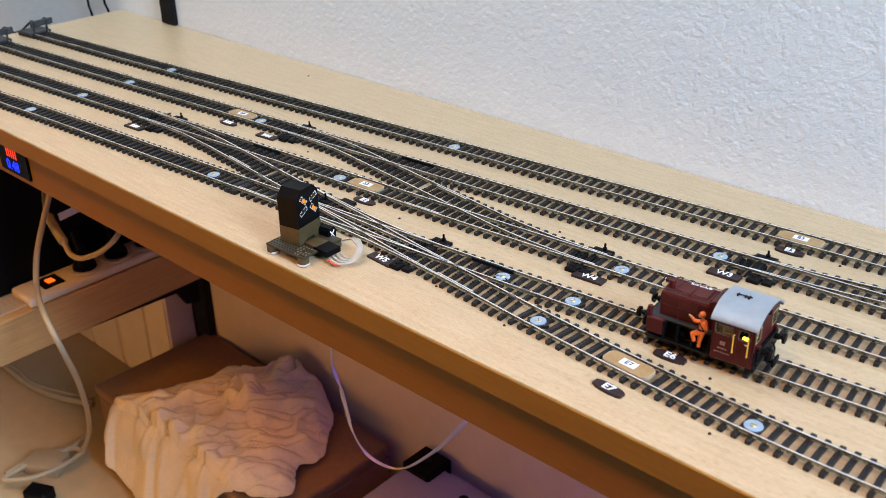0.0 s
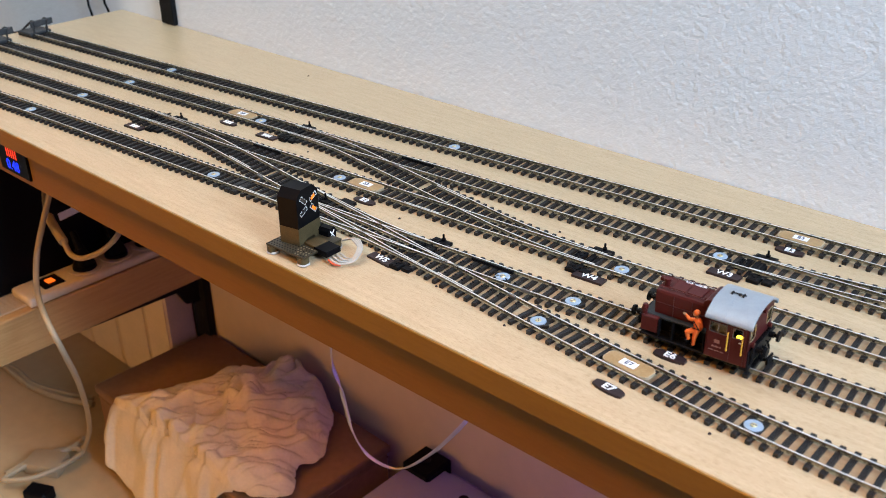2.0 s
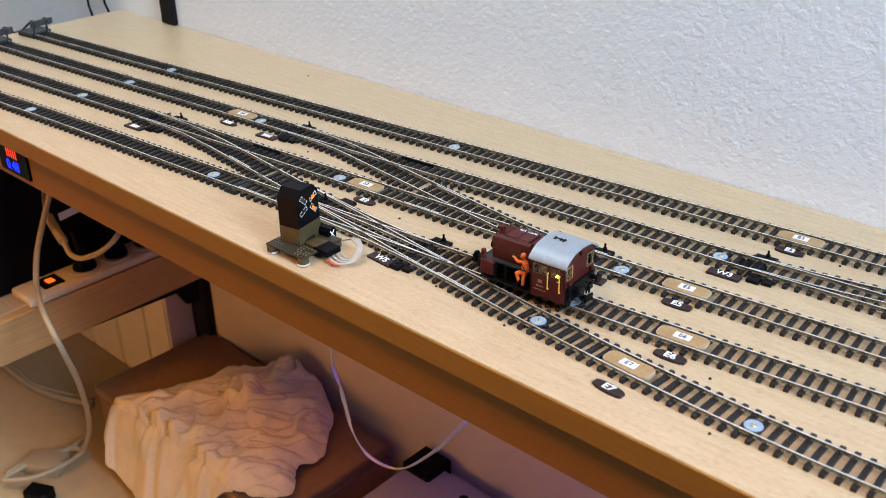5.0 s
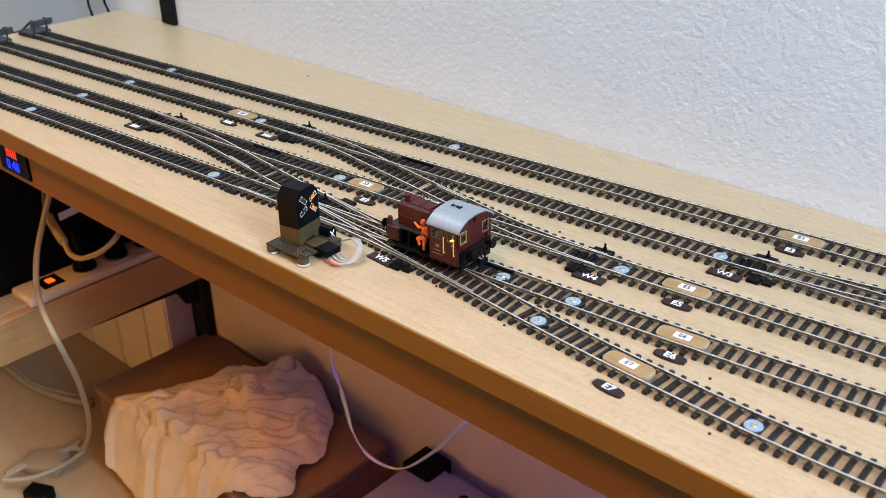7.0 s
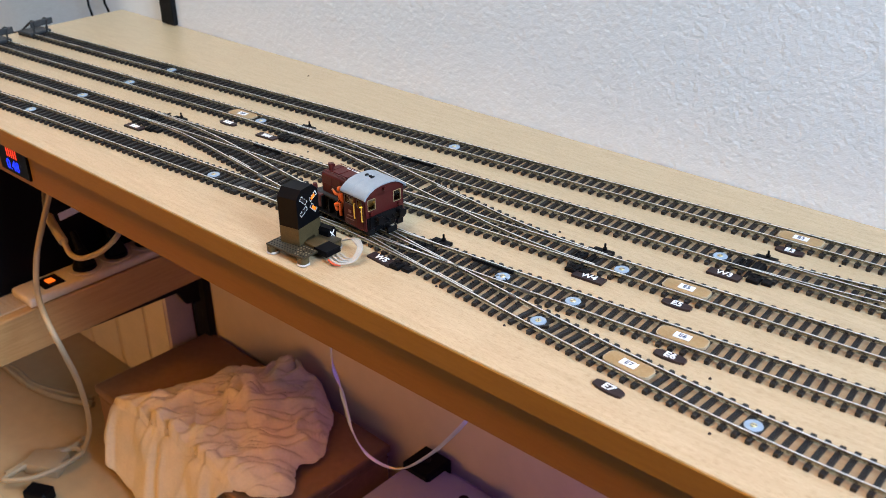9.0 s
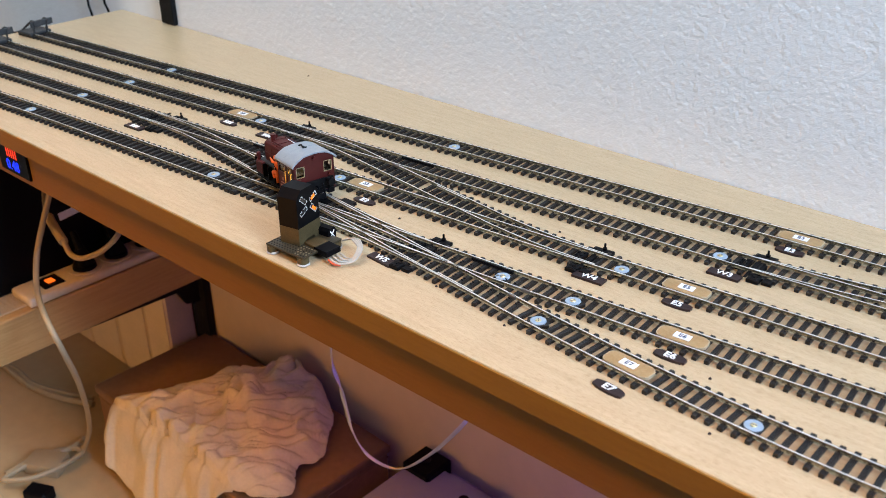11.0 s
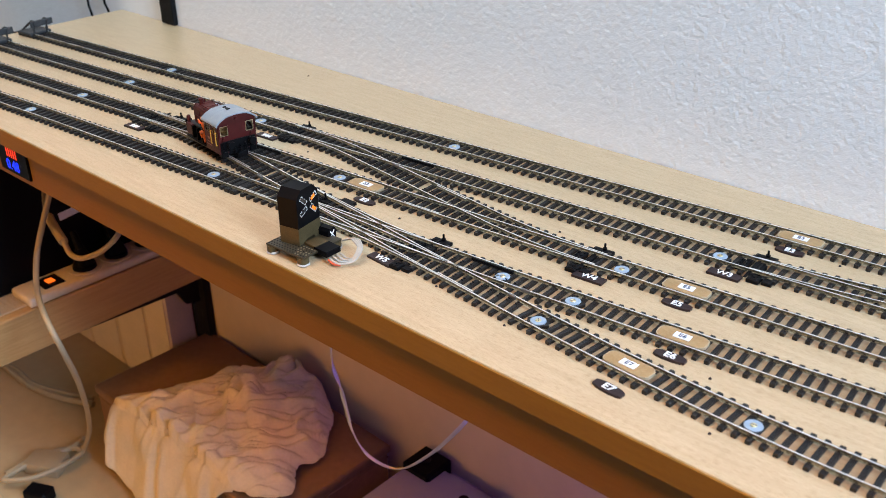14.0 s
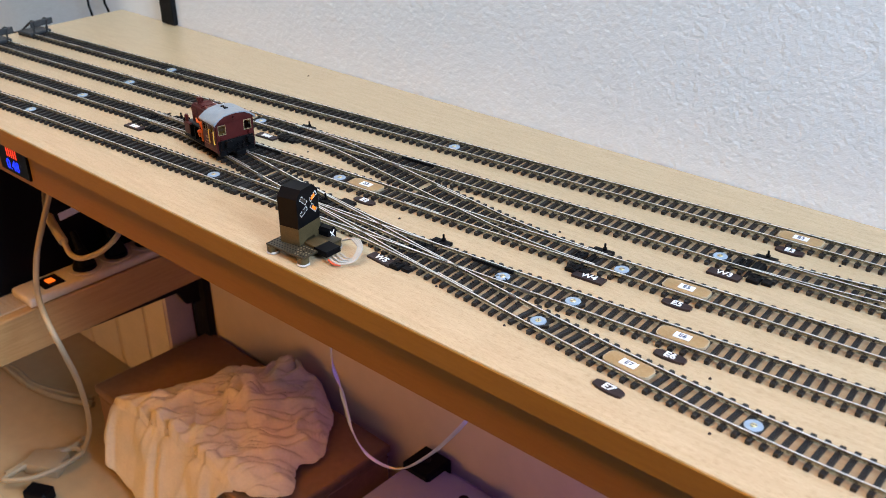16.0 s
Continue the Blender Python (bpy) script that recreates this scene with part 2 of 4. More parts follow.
def reach(main, branch, u0, u1, limit):
    """How far the sleepers of the main line stretch under a branch between u0 and u1."""
    def wide(u):
        if not u0 < u < u1:
            return (0, 0)
        d = at_line(DENSE[branch], u)[0] - at_line(DENSE[main], u)[0]
        if abs(d) > limit:
            return (0, 0)
        return (0, max(0, d + 0.0005)) if d > 0 else (max(0, -d + 0.0015), 0)
    return wide


def widest(*ways):
    return lambda u: (max(w(u)[0] for w in ways), max(w(u)[1] for w in ways))


def rails(parent, line, ends=(-GAUGE / 2, GAUGE / 2), top=R_TOP, label="nickel silver rail"):
    for d in ends:
        part("rail", add_rail(bmesh.new(), offset(line, d), top), (RAIL_SIDE, RAIL_TOP), parent, label)


# one sleeper of each track, and how far apart they lie
SPACING = {"A": [(-0.50, -0.8131, 0.00806), (1, -0.1802, 0.00763)], "B": [(-0.50, -0.8131, 0.00800), (1, -0.1957, 0.00776)], "C": [(1, -0.3157, 0.00774)], "D": [(1, -0.3292, 0.00786)], "E7": [(1, -0.1625, 0.00763)]}


def sleepers(parent, name, u0, u1, wide=None):
    for end, first, pitch in SPACING[name]:
        u = first + pitch * math.ceil((u0 - first) / pitch)
        while u < min(u1, end):
            v, k = at_line(DENSE[name], u)
            lo, hi = wide(u) if wide else (0, 0)
            put_sleeper(parent, u, v, k, round((HALF + (lo + hi) / 2) * 1000) / 1000, (hi - lo) / 2)
            u += pitch
        u0 = u - 0.2 * pitch


TRACK_LABEL = "straight model track with brown sleepers and nickel silver rails"


def main_track(name, u0, u1, wide=None, label=TRACK_LABEL):
    t = thing("track", TRACK, label, "model track", "model tracks on the board")
    rails(t, DENSE[name])
    sleepers(t, name, u0, u1, wide)
    return t


main_track("A", -1.09, 0.2, widest(reach("A", "BA", -0.64, -0.44, 0.0290), reach("A", "E7", -0.44, -0.29, 0.030)))
main_track("B", -1.09, 0.2, widest(reach("B", "BA", -0.775, -0.5, 0.0275), reach("B", "CB", -0.50, -0.27, 0.0275)))
main_track("C", -1.125, 0.2, widest(reach("C", "CB", -0.64, -0.40, 0.0275), reach("C", "CD", -0.20, 0.1, 0.026)))
main_track("D", -1.148, 0.2, reach("D", "CD", 0.0, 0.2, 0.0275))
main_track("E7", -0.285, 0.2, None, "curved model siding branching off towards the board's front")
FROG = material("grey_frog_casting", (0.16, 0.16, 0.155), 0.45, 0.3, 0.15, 200, 0.2, 600)
for name, label, joints in (("BA", "crossover rails between two neighbouring model tracks", [(-0.5757, 1), (-0.5757, -1)]),
                            ("CB", "crossover rails between two neighbouring model tracks", [(-0.50, 1), (-0.415, -1)]),
                            ("CD", "turnout rails curving towards the rearmost model track", [(-0.075, -1)])):
    t = thing("crossover", TRACK, label, "model turnout", "turnouts")
    rails(t, DENSE[name], top=R_TOP - 0.00008)
    for u, side in joints:
        v, k = at_line(DENSE[name], u)
        m = Matrix.Translation((u, v + side * GAUGE / 2, 0)) @ Matrix.Rotation(math.atan(k), 4, "Z")
        part("frog", box(-0.0040, 0.0040, -0.0008, 0.0008, S_TOP, R_TOP + 0.0001, 0.0003), FROG, t, "light grey frog casting", m)
slip = thing("double_slip", TRACK, "double slip with curved blades in the front track", "model turnout", "turnouts")
rails(slip, DENSE["SLIP"], top=R_TOP - 0.00015, label="curved slip blade")
rails(slip, DENSE["SLIP2"], top=R_TOP - 0.0002, label="curved slip blade")
for u, v in ((-0.5765, 0.0062), (-0.5745, 0.0150), (-0.3013, -0.0225), (-0.298, -0.0118), (-0.365, -0.0115), (-0.515, 0.0060)):
    k = -0.2 if v in (0.0150, -0.0225) else 0
    part("frog", box(-0.0036, 0.0036, -0.0008, 0.0008, S_TOP, R_TOP + 0.0001, 0.0003), FROG, slip, "light grey frog casting",
         Matrix.Translation((u, v, 0)) @ Matrix.Rotation(math.atan(k), 4, "Z"))
# guard rails beside the frogs
for name, u, d in (("A", -0.335, 0.0068), ("E7", -0.34, -0.0068), ("B", -0.43, -0.0068), ("CB", -0.43, 0.0068), ("C", -0.49, 0.0068), ("BA", -0.61, -0.0068), ("B", -0.615, 0.0068), ("A", -0.555, -0.0068)):
    line = [(uu, at_line(DENSE[name], uu)[0]) for uu in np.linspace(u - 0.017, u + 0.017, 9)]
    g = add_rail(bmesh.new(), offset(line, d), R_TOP - 0.0002)
    dark = name in ("B", "C") and d > 0 or name == "A" and d > 0
    tagged(part("guard_rail", g, (BLACK, BLACK) if dark else (RAIL_SIDE, RAIL_TOP), None, "", TRACK), "short black guard rail beside a frog" if dark else "short bare metal guard rail beside a frog", "guard rail", "guard rails")


# ---- point drives ----
def drive(u, v, side, k=0.0, dx=0.0, near=-0.0135, far=0.0135, pin=0.0015):
    """The throw mechanism of a turnout: low stepped boxes beside the track, the latch between the rails and an upright pin."""
    d = thing("point_drive", TRACK @ pose(u, v, 0, 0, 0, math.degrees(math.atan(k))), "black plastic point drive across the track with an upright pin", "point drive", "point drives")
    if near:
        y = near
        bm = box(dx - 0.0095, dx - 0.001, y - 0.0083, y, 0, 0.0030, 0.0004)
        add_box(bm, dx + 0.0003, dx + 0.0070, y - 0.0065, y, 0, 0.0026, 0.0004)
        add_box(bm, dx - 0.0078, dx - 0.0030, y - 0.0078, y - 0.0055, 0.0028, 0.0036, 0.0003)
        add_box(bm, dx - 0.0078, dx - 0.0030, y - 0.0032, y - 0.0012, 0.0028, 0.0036, 0.0003)
        add_rod(bm, (dx - 0.0054, y - 0.0044, 0.0028), (dx - 0.0054, y - 0.0044, 0.0040), 0.0008, 8)
        part("near_housing", bm, BLACK, d)
    y = far
    bm = box(pin - 0.0080, pin - 0.0018, y, y + 0.0060, 0, 0.0030, 0.0004)
    add_box(bm, pin - 0.0010, pin + 0.0070, y, y + 0.0070, 0, 0.0026, 0.0004)
    add_box(bm, pin - 0.0070, pin - 0.0030, y + 0.0015, y + 0.0045, 0.0028, 0.0034, 0.0003)
    part("far_housing", bm, BLACK, d)
    bm = box(-0.0085, -0.0045, -0.0068, 0.0068, 0, 0.0036, 0.0004)
    add_box(bm, -0.012, -0.0088, -0.006, 0.006, 0, 0.0032, 0.0003)
    add_box(bm, -0.002, 0.002, -0.0068, 0.0068, 0, 0.0032, 0.0003)
    add_box(bm, 0.0030, 0.0062, -0.0060, 0.0060, 0, 0.0030, 0.0003)
    for y in (-0.004, 0.0, 0.004):
        add_rod(bm, (-0.0065, y, 0.0034), (-0.0065, y, 0.0042), 0.0009, 8)
        add_box(bm, -0.0108, -0.0098, y - 0.0009, y + 0.0009, 0.0030, 0.0040)
    part("latch_cover", bm, BLACK, d)
    part("tie_bar", box(-0.0012, 0.0008, -0.018, 0.018, 0.0028, 0.0034), BLACK, d)
    y = far + 0.005
    bm = rod((pin, side * y, 0.0025), (pin, side * y, 0.0074), 0.0008, 10)
    add_rod(bm, (pin, side * y, 0.0025), (pin, side * y, 0.0042), 0.0016, 10)
    part("pin", bm, BLACK, d, smooth=True)
    return d


drive(-0.759, 0.0542, 1, 0, 0.021, far=0.0115, pin=0.0170), drive(-0.6275, 0.1083, 1, 0, 0.009, far=0.0115), drive(-0.1935, 0.1076, 1, 0, 0.0105, near=-0.0105)
drive(-0.2880, 0.0517, 1, 0, 0.0015, near=-0.0115), drive(-0.388, -0.003, 1, -0.05, 0.0050, near=-0.0240)
lever = drive(-0.5150, -0.0005, 1, -0.08, 0, near=None, pin=0.0110)
bm = box(0.0200, 0.0335, 0.0195, 0.0305, 0, 0.0026, 0.0004)
add_box(bm, 0.0075, 0.0205, 0.0215, 0.0265, 0, 0.0022, 0.0003)
part("lever_arm", bm, BLACK, lever, "flat black arm beside the drive")
# closed joint plates where the slip begins
joint = thing("joint_plate", TRACK @ pose(-0.5765, -0.0040, 0), "flat black joint plate under the front track", "joint plate")
bm = box(-0.0062, -0.0008, -0.0125, 0.0085, 0, 0.0031, 0.0003)
add_box(bm, 0.0002, 0.0060, -0.0125, 0.0085, 0, 0.0031, 0.0003)
part("plate", bm, SLEEPER, joint)

# ---- washers, contact plates, name plates ----
PALE = material("pale_blue_sticker", (0.27, 0.345, 0.44), 0.4, 0, 0.06, 300, 0.1, 800)
BRASS = material("brass", (0.62, 0.54, 0.32), 0.5, 0.7, 0.15, 400, 0.2, 800)
PAPER = material("white_paper_label", (0.74, 0.76, 0.82), 0.6, 0, 0.03, 200, 0.1, 600)
INK = material("dark_ink", (0.09, 0.095, 0.14), 0.6, 0, 0.1, 200)
TAN = material("tan_fibre_board", (0.28, 0.168, 0.066), 0.38, 0, 0.10, 90, 0.15, 700, colour2=(0.37, 0.24, 0.11))
TAN_EDGE = material("cut_fibre_edge", (0.40, 0.31, 0.20), 0.6, 0, 0.12, 120, 0.15, 700)
UMBER = material("dark_umber_plastic", (0.026, 0.015, 0.016), 0.42, 0, 0.15, 150, 0.15, 700, spec=0.25)
LETTER = material("white_lettering", (0.82, 0.82, 0.84), 0.5, 0, 0.03, 200)


def lettering(text, size, depth=0.0002):
    cu = bpy.data.curves.new("lettering", "FONT")
    cu.body, cu.size, cu.align_x, cu.align_y, cu.extrude, cu.offset = text, size, "CENTER", "CENTER", depth, size * 0.014
    ob = new("lettering", cu)
    me = bpy.data.meshes.new_from_object(ob)
    bpy.data.objects.remove(ob)
    bpy.data.curves.remove(cu)
    bm = bmesh.new()
    bm.from_mesh(me)
    bpy.data.meshes.remove(me)
    return bm


def bars(widths, height, gap):
    """Unreadable marks as plain bars."""
    bm = bmesh.new()
    x = -(sum(widths) + gap * (len(widths) - 1)) / 2
    for w in widths:
        add_box(bm, x, x + w, -height / 2, height / 2, -0.0002, 0.0002)
        x += w + gap
    return bm


def on_track(name, u, z=0.0):
    v, k = at_line(DENSE[name], u)
    return TRACK @ pose(u, v, z, 0, 0, math.degrees(math.atan(k)))


def washer(name, u, turn):
    t = thing("track_washer", on_track(name, u, S_TOP) @ pose(0, 0, 0, 0, 0, turn), "pale blue round washer with a brass screw between the rails", "washer", "washers between the rails")
    part("sleeper_pad", box(-0.0048, 0.0048, -0.0068, 0.0068, -S_TOP, -0.0001, 0.0004), SLEEPER, t)
    bm = rod((0, 0, -0.0001), (0, 0, 0.0004), 0.0051, 36, 0.0049)
    part("disc", bm, PALE, t, smooth=True)
    bm = rod((0, 0, 0.0004), (0, 0, 0.0009), 0.0019, 20, 0.0016)
    part("screw", bm, BRASS, t, "brass screw head", smooth=True)
    part("screw_slot", box(-0.0017, 0.0017, -0.0002, 0.0002, 0.00086, 0.00096), INK, t)


for name, u, turn in (("A", -0.8807, 20), ("B", -0.8764, 80), ("C", -0.8720, 140), ("D", -0.8698, 10), ("C", -0.6732, 50), ("A", -0.6107, 15), ("B", -0.5219, 100), ("D", -0.4868, 70),
                      ("A", -0.3218, 40), ("A", -0.2679, 75), ("E7", -0.2728, 130), ("B", -0.2632, 25), ("C", -0.2185, 60), ("E7", -0.1277, 5)):
    washer(name, u, turn)


def contact_plate(name, u, text):
    t = thing("contact_plate", on_track(name, u, S_TOP + 0.0002), "tan fibre contact plate with a white label between the rails", "contact plate", "contact plates")
    a, b = 0.0158, 0.0066
    def outline(s):
        quarter = [(a, 0.0), (a - 0.0001, 0.0030), (a - 0.0008, 0.0046), (a - 0.0024, 0.0058), (a - 0.0050, b)]
        top = quarter + [(-x, y) for x, y in quarter[::-1]]
        return [(x * s, y * s) for x, y in top + [(-x, -y) for x, y in top[1:-1]]]
    part("plate", add_prism(bmesh.new(), outline(1.0), 0, 0.0016), TAN_EDGE, t, "pale cut edge of the plate")
    part("face", add_prism(bmesh.new(), outline(0.95), 0.0014, 0.00175), TAN, t)
    part("paper_label", box(-0.0052, 0.0052, -0.0030, 0.0030, 0.0016, 0.0020), PAPER, t, "small white paper label")
    if text:
        part("lettering", lettering(text, 0.0052), INK, t, "dark printed characters", pose(0, 0, 0.0020))
    else:
        part("mark", bars((0.0018, 0.002), 0.003, 0.0008), INK, t, "", pose(0, 0, 0.0020))


for name, u, text in (("C", -0.6979, ""), ("B", -0.4928, "E2"), ("D", -0.1828, "E3"), ("B", -0.2166, "E5"), ("A", -0.1933, "E6"), ("E7", -0.2051, "E7")):
    contact_plate(name, u, text)


def name_plate(u, v, text, angle, kind):
    t = thing("name_plate", TRACK @ pose(u, v, 0, 0, 0, angle), "dark umber name plate with raised white characters on the board", "name plate", "name plates")
    if kind == "E":
        side = [(-0.0098, -0.0021), (-0.0074, -0.0032), (-0.003, -0.0038), (0.003, -0.0038), (0.0074, -0.0032), (0.0098, -0.0021)]
        bm = add_prism(bmesh.new(), side + [(-x, -y) for x, y in side], 0, 0.0017)
    else:
        bm = add_prism(bmesh.new(), [(-0.0112, -0.0040), (0.0112, -0.0040), (0.0112, 0.0040), (-0.0112, 0.0040)], 0, 0.0018)
    part("plate", bm, UMBER, t)
    if text:
        part("lettering", lettering(text, 0.0074, 0.0003), LETTER, t, "raised white characters", pose(0, 0, 0.0018))
    else:
        part("mark", bars((0.003, 0.003, 0.0025), 0.0048, 0.0009), LETTER, t, "", pose(0, 0, 0.0018))


for row in ((-0.7614, 0.0318, "", 0, "W"), (-0.6424, 0.0868, "", 0, "W"), (-0.6978, 0.0898, "", 0, "E"), (-0.4782, 0.0347, "E2", 0, "E"), (-0.4045, -0.0300, "W5", -8, "W"), (-0.2768, 0.0318, "W4", 0, "W"),
            (-0.1842, 0.1459, "E3", 0, "E"), (-0.2069, 0.0884, "W3", 0, "W"), (-0.2148, 0.0344, "E5", 0, "E"), (-0.1920, -0.0214, "E6", 0, "E"), (-0.2051, -0.0699, "E7", -10, "E")):
    name_plate(*row)

# small dark pegs left in the board
for x, y in ((-0.171, 0.072), (-0.293, 0.040), (-0.357, 0.048), (-0.343, 0.165), (-0.765, 0.290), (-0.447, 0.105), (-0.170, 0.246), (-0.147, 0.028), (-0.530, 0.158), (-0.601, 0.148)):
    tagged(part("screw_hole", rod((0, 0, 0.0), (0, 0, 0.0009), 0.0010, 10, 0.0006), UMBER, None, "", pose(x, y, 0)), "tiny dark peg sticking out of the board", "peg", "pegs")


# ---- buffer stops ----
STOP = material("weathered_black_plastic", (0.03, 0.032, 0.036), 0.55, 0, 0.25, 200, 0.3, 800)


def buffer_stop(name, u):
    t = thing("buffer_stop", on_track(name, u, 0), "black model buffer stop at the end of a track", "buffer stop", "buffer stops")
    for y in (-GAUGE / 2, GAUGE / 2):
        part("bent_rail", add_prism(bmesh.new(), [(-0.036, 0.004), (-0.033, 0.004), (-0.006, 0.0195), (-0.0005, 0.0195), (-0.0005, 0.0215), (-0.0075, 0.0215)], y - 0.0008, y + 0.0008,
                                    Matrix(((1, 0, 0, 0), (0, 0, 1, 0), (0, 1, 0, 0), (0, 0, 0, 1)))), STOP, t)
        part("upright", box(-0.006, -0.004, y - 0.0008, y + 0.0008, 0.003, 0.020), STOP, t)
        part("buffer_plate", rod((0.0008, y, 0.0175), (0.003, y, 0.0175), 0.0032, 16), STOP, t, smooth=True)
    part("beam", box(-0.0015, 0.0012, -0.0145, 0.0145, 0.0145, 0.0215, 0.0004), STOP, t)
    part("end_board", box(-0.0325, -0.006, -0.0145, 0.0145, 0.0028, 0.0062, 0.0006), STOP, t)


buffer_stop("D", -1.113), buffer_stop("C", -1.113)

# ---- locomotive ----
GREY_ROOF = material("grey_roof_paint", (0.25, 0.285, 0.325), 0.34, 0, 0.08, 200, 0.1, 700)
GLASS = bpy.data.materials.new("cab_glass")
GLASS.use_nodes = True
GLASS.node_tree.nodes["Principled BSDF"].inputs["Transmission Weight"].default_value = 1.0
GLASS.node_tree.nodes["Principled BSDF"].inputs["Roughness"].default_value = 0.05
GLASS.node_tree.nodes["Principled BSDF"].inputs["IOR"].default_value = 1.3
YELLOW = material("yellow_paint", (0.75, 0.42, 0.05), 0.4, 0, 0.08, 200)
CABLAMP = glowing("warm_cab_lamp", (1.0, 0.55, 0.03), 9.0)
ORANGE = material("orange_paint", (0.72, 0.13, 0.015), 0.5, 0, 0.12, 300, 0.2, 900)
SKIN = material("tan_paint", (0.42, 0.20, 0.10), 0.55, 0, 0.1, 300)
STEEL = material("dark_gunmetal", (0.009, 0.009, 0.010), 0.5, 0.1, 0.2, 200, 0.2, 800, spec=0.2)
MARKING = material("faded_pink_print", (0.26, 0.13, 0.11), 0.5, 0, 0.2, 900)
DECK = material("dark_slate_deck", (0.020, 0.024, 0.027), 0.5, 0.0, 0.2, 300, 0.2, 900, spec=0.35)
WINDOW_GREY = material("grey_window_frame", (0.16, 0.15, 0.14), 0.45, 0.2, 0.1, 300)
CAB_INSIDE = material("tan_cab_interior", (0.52, 0.36, 0.18), 0.6, 0, 0.15, 300)
MAROON_DARK = material("maroon_frame_paint", (0.06, 0.010, 0.012), 0.45, 0, 0.15, 200, 0.1, 900)

loco = thing("shunting_locomotive", pose(0, 0, 0), "maroon model shunting locomotive with a grey arched cab roof", "model locomotive")
# x = 0 is the middle; the hood points to -x and the cab to +x; z = 0 is the rail's top
ACROSS = Matrix(((0, 0, 1, 0), (1, 0, 0, 0), (0, 1, 0, 0), (0, 0, 0, 1)))
hood = add_prism(bmesh.new(), [(-0.0095, 0.0165), (0.0095, 0.0165), (0.0095, 0.0300), (0.0088, 0.0314), (0.0070, 0.0322), (-0.0070, 0.0322), (-0.0088, 0.0314), (-0.0095, 0.0300)], -0.0292, 0.0056, ACROSS)
hood = part("hood", hood, MAROON, loco, "maroon engine hood")
for x0, x1 in ((-0.0225, -0.0135), (-0.0130, -0.0035)):
    part("hood_lid", box(x0, x1, -0.0056, 0.0056, 0.0320, 0.0328, 0.0003), MAROON, hood)
for x in (-0.0225, -0.0132, -0.0038):
    part("hinge", box(x - 0.0003, x + 0.0003, -0.0064, 0.0064, 0.0324, 0.0331), MAROON, hood)
for y in (-0.0098, 0.0098):
    bm = box(-0.0285, 0.0050, y - 0.0002, y + 0.0002, 0.0236, 0.0239)
    for x in (-0.0180, -0.0070):
        add_box(bm, x - 0.00015, x + 0.00015, y - 0.0002, y + 0.0002, 0.0170, 0.0300)
    part("hood_seam", bm, MAROON_DARK, hood)
part("filler_cap", box(-0.0020, 0.0004, -0.0062, -0.0036, 0.0318, 0.0334, 0.0004), MAROON, hood)
part("label_strip", box(-0.0185, -0.0060, 0.0060, 0.0076, 0.0320, 0.0326, 0.0002), PAPER, hood, "white printed strip on the hood")
part("label_mark", bars((0.0022, 0.0008, 0.0030, 0.0012), 0.0008, 0.0008), INK, hood, "", pose(-0.0125, 0.0068, 0.0327))
for y in (-0.0078, 0.0078):
    bm = rod((-0.0280, y, 0.0330), (0.0040, y, 0.0330), 0.0003, 6)
    for x in (-0.0275, -0.0120, 0.0035):
        add_rod(bm, (x, y, 0.0310), (x, y, 0.0332), 0.0003, 6)
    part("hood_rail", bm, MAROON, hood)
bm = rod((-0.0258, -0.0030, 0.0318), (-0.0258, -0.0030, 0.0362), 0.0018, 16)
add_rod(bm, (-0.0258, -0.0030, 0.0358), (-0.0258, -0.0030, 0.0372), 0.0023, 16)
part("chimney", bm, MAROON, loco, smooth=True)
bm = rod((-0.0312, 0.0005, 0.0338), (-0.0275, 0.0005, 0.0338), 0.0016, 14)
part("hood_lamp", bm, MAROON, loco, smooth=True)
part("hood_lamp_glass", rod((-0.0316, 0.0005, 0.0338), (-0.0310, 0.0005, 0.0338), 0.0013, 14), LETTER, loco, "clear headlamp glass", smooth=True)
part("silencer", rod((0.0028, -0.0095, 0.0312), (0.0028, 0.0095, 0.0312), 0.0036, 20), MAROON, loco, smooth=True)
bm = box(-0.0300, -0.0291, -0.0080, 0.0080, 0.0178, 0.0305, 0.0002)
for k in range(9):
    add_box(bm, -0.0303, -0.0298, -0.0076, 0.0076, 0.0186 + 0.0013 * k, 0.0191 + 0.0013 * k)
part("radiator", bm, STEEL, loco)
part("brake_cylinder_cover", box(-0.0345, -0.0240, -0.0160, -0.0104, 0.0062, 0.0162, 0.0007, seg=2), MAROON, loco)
part("sand_box", box(-0.0345, -0.0240, 0.0104, 0.0160, 0.0062, 0.0162, 0.0007, seg=2), MAROON, loco)
for y in (-0.0132, 0.0132):
    bm = rod((-0.0335, y, 0.0155), (-0.0335, y, 0.0205), 0.0015, 14)
    add_rod(bm, (-0.0335, y, 0.0200), (-0.0335, y, 0.0222), 0.0020, 14, 0.0015)
    add_rod(bm, (-0.0352, y, 0.0190), (-0.0325, y, 0.0190), 0.0016, 12)
    part("signal_lamp", bm, MAROON, loco, smooth=True)
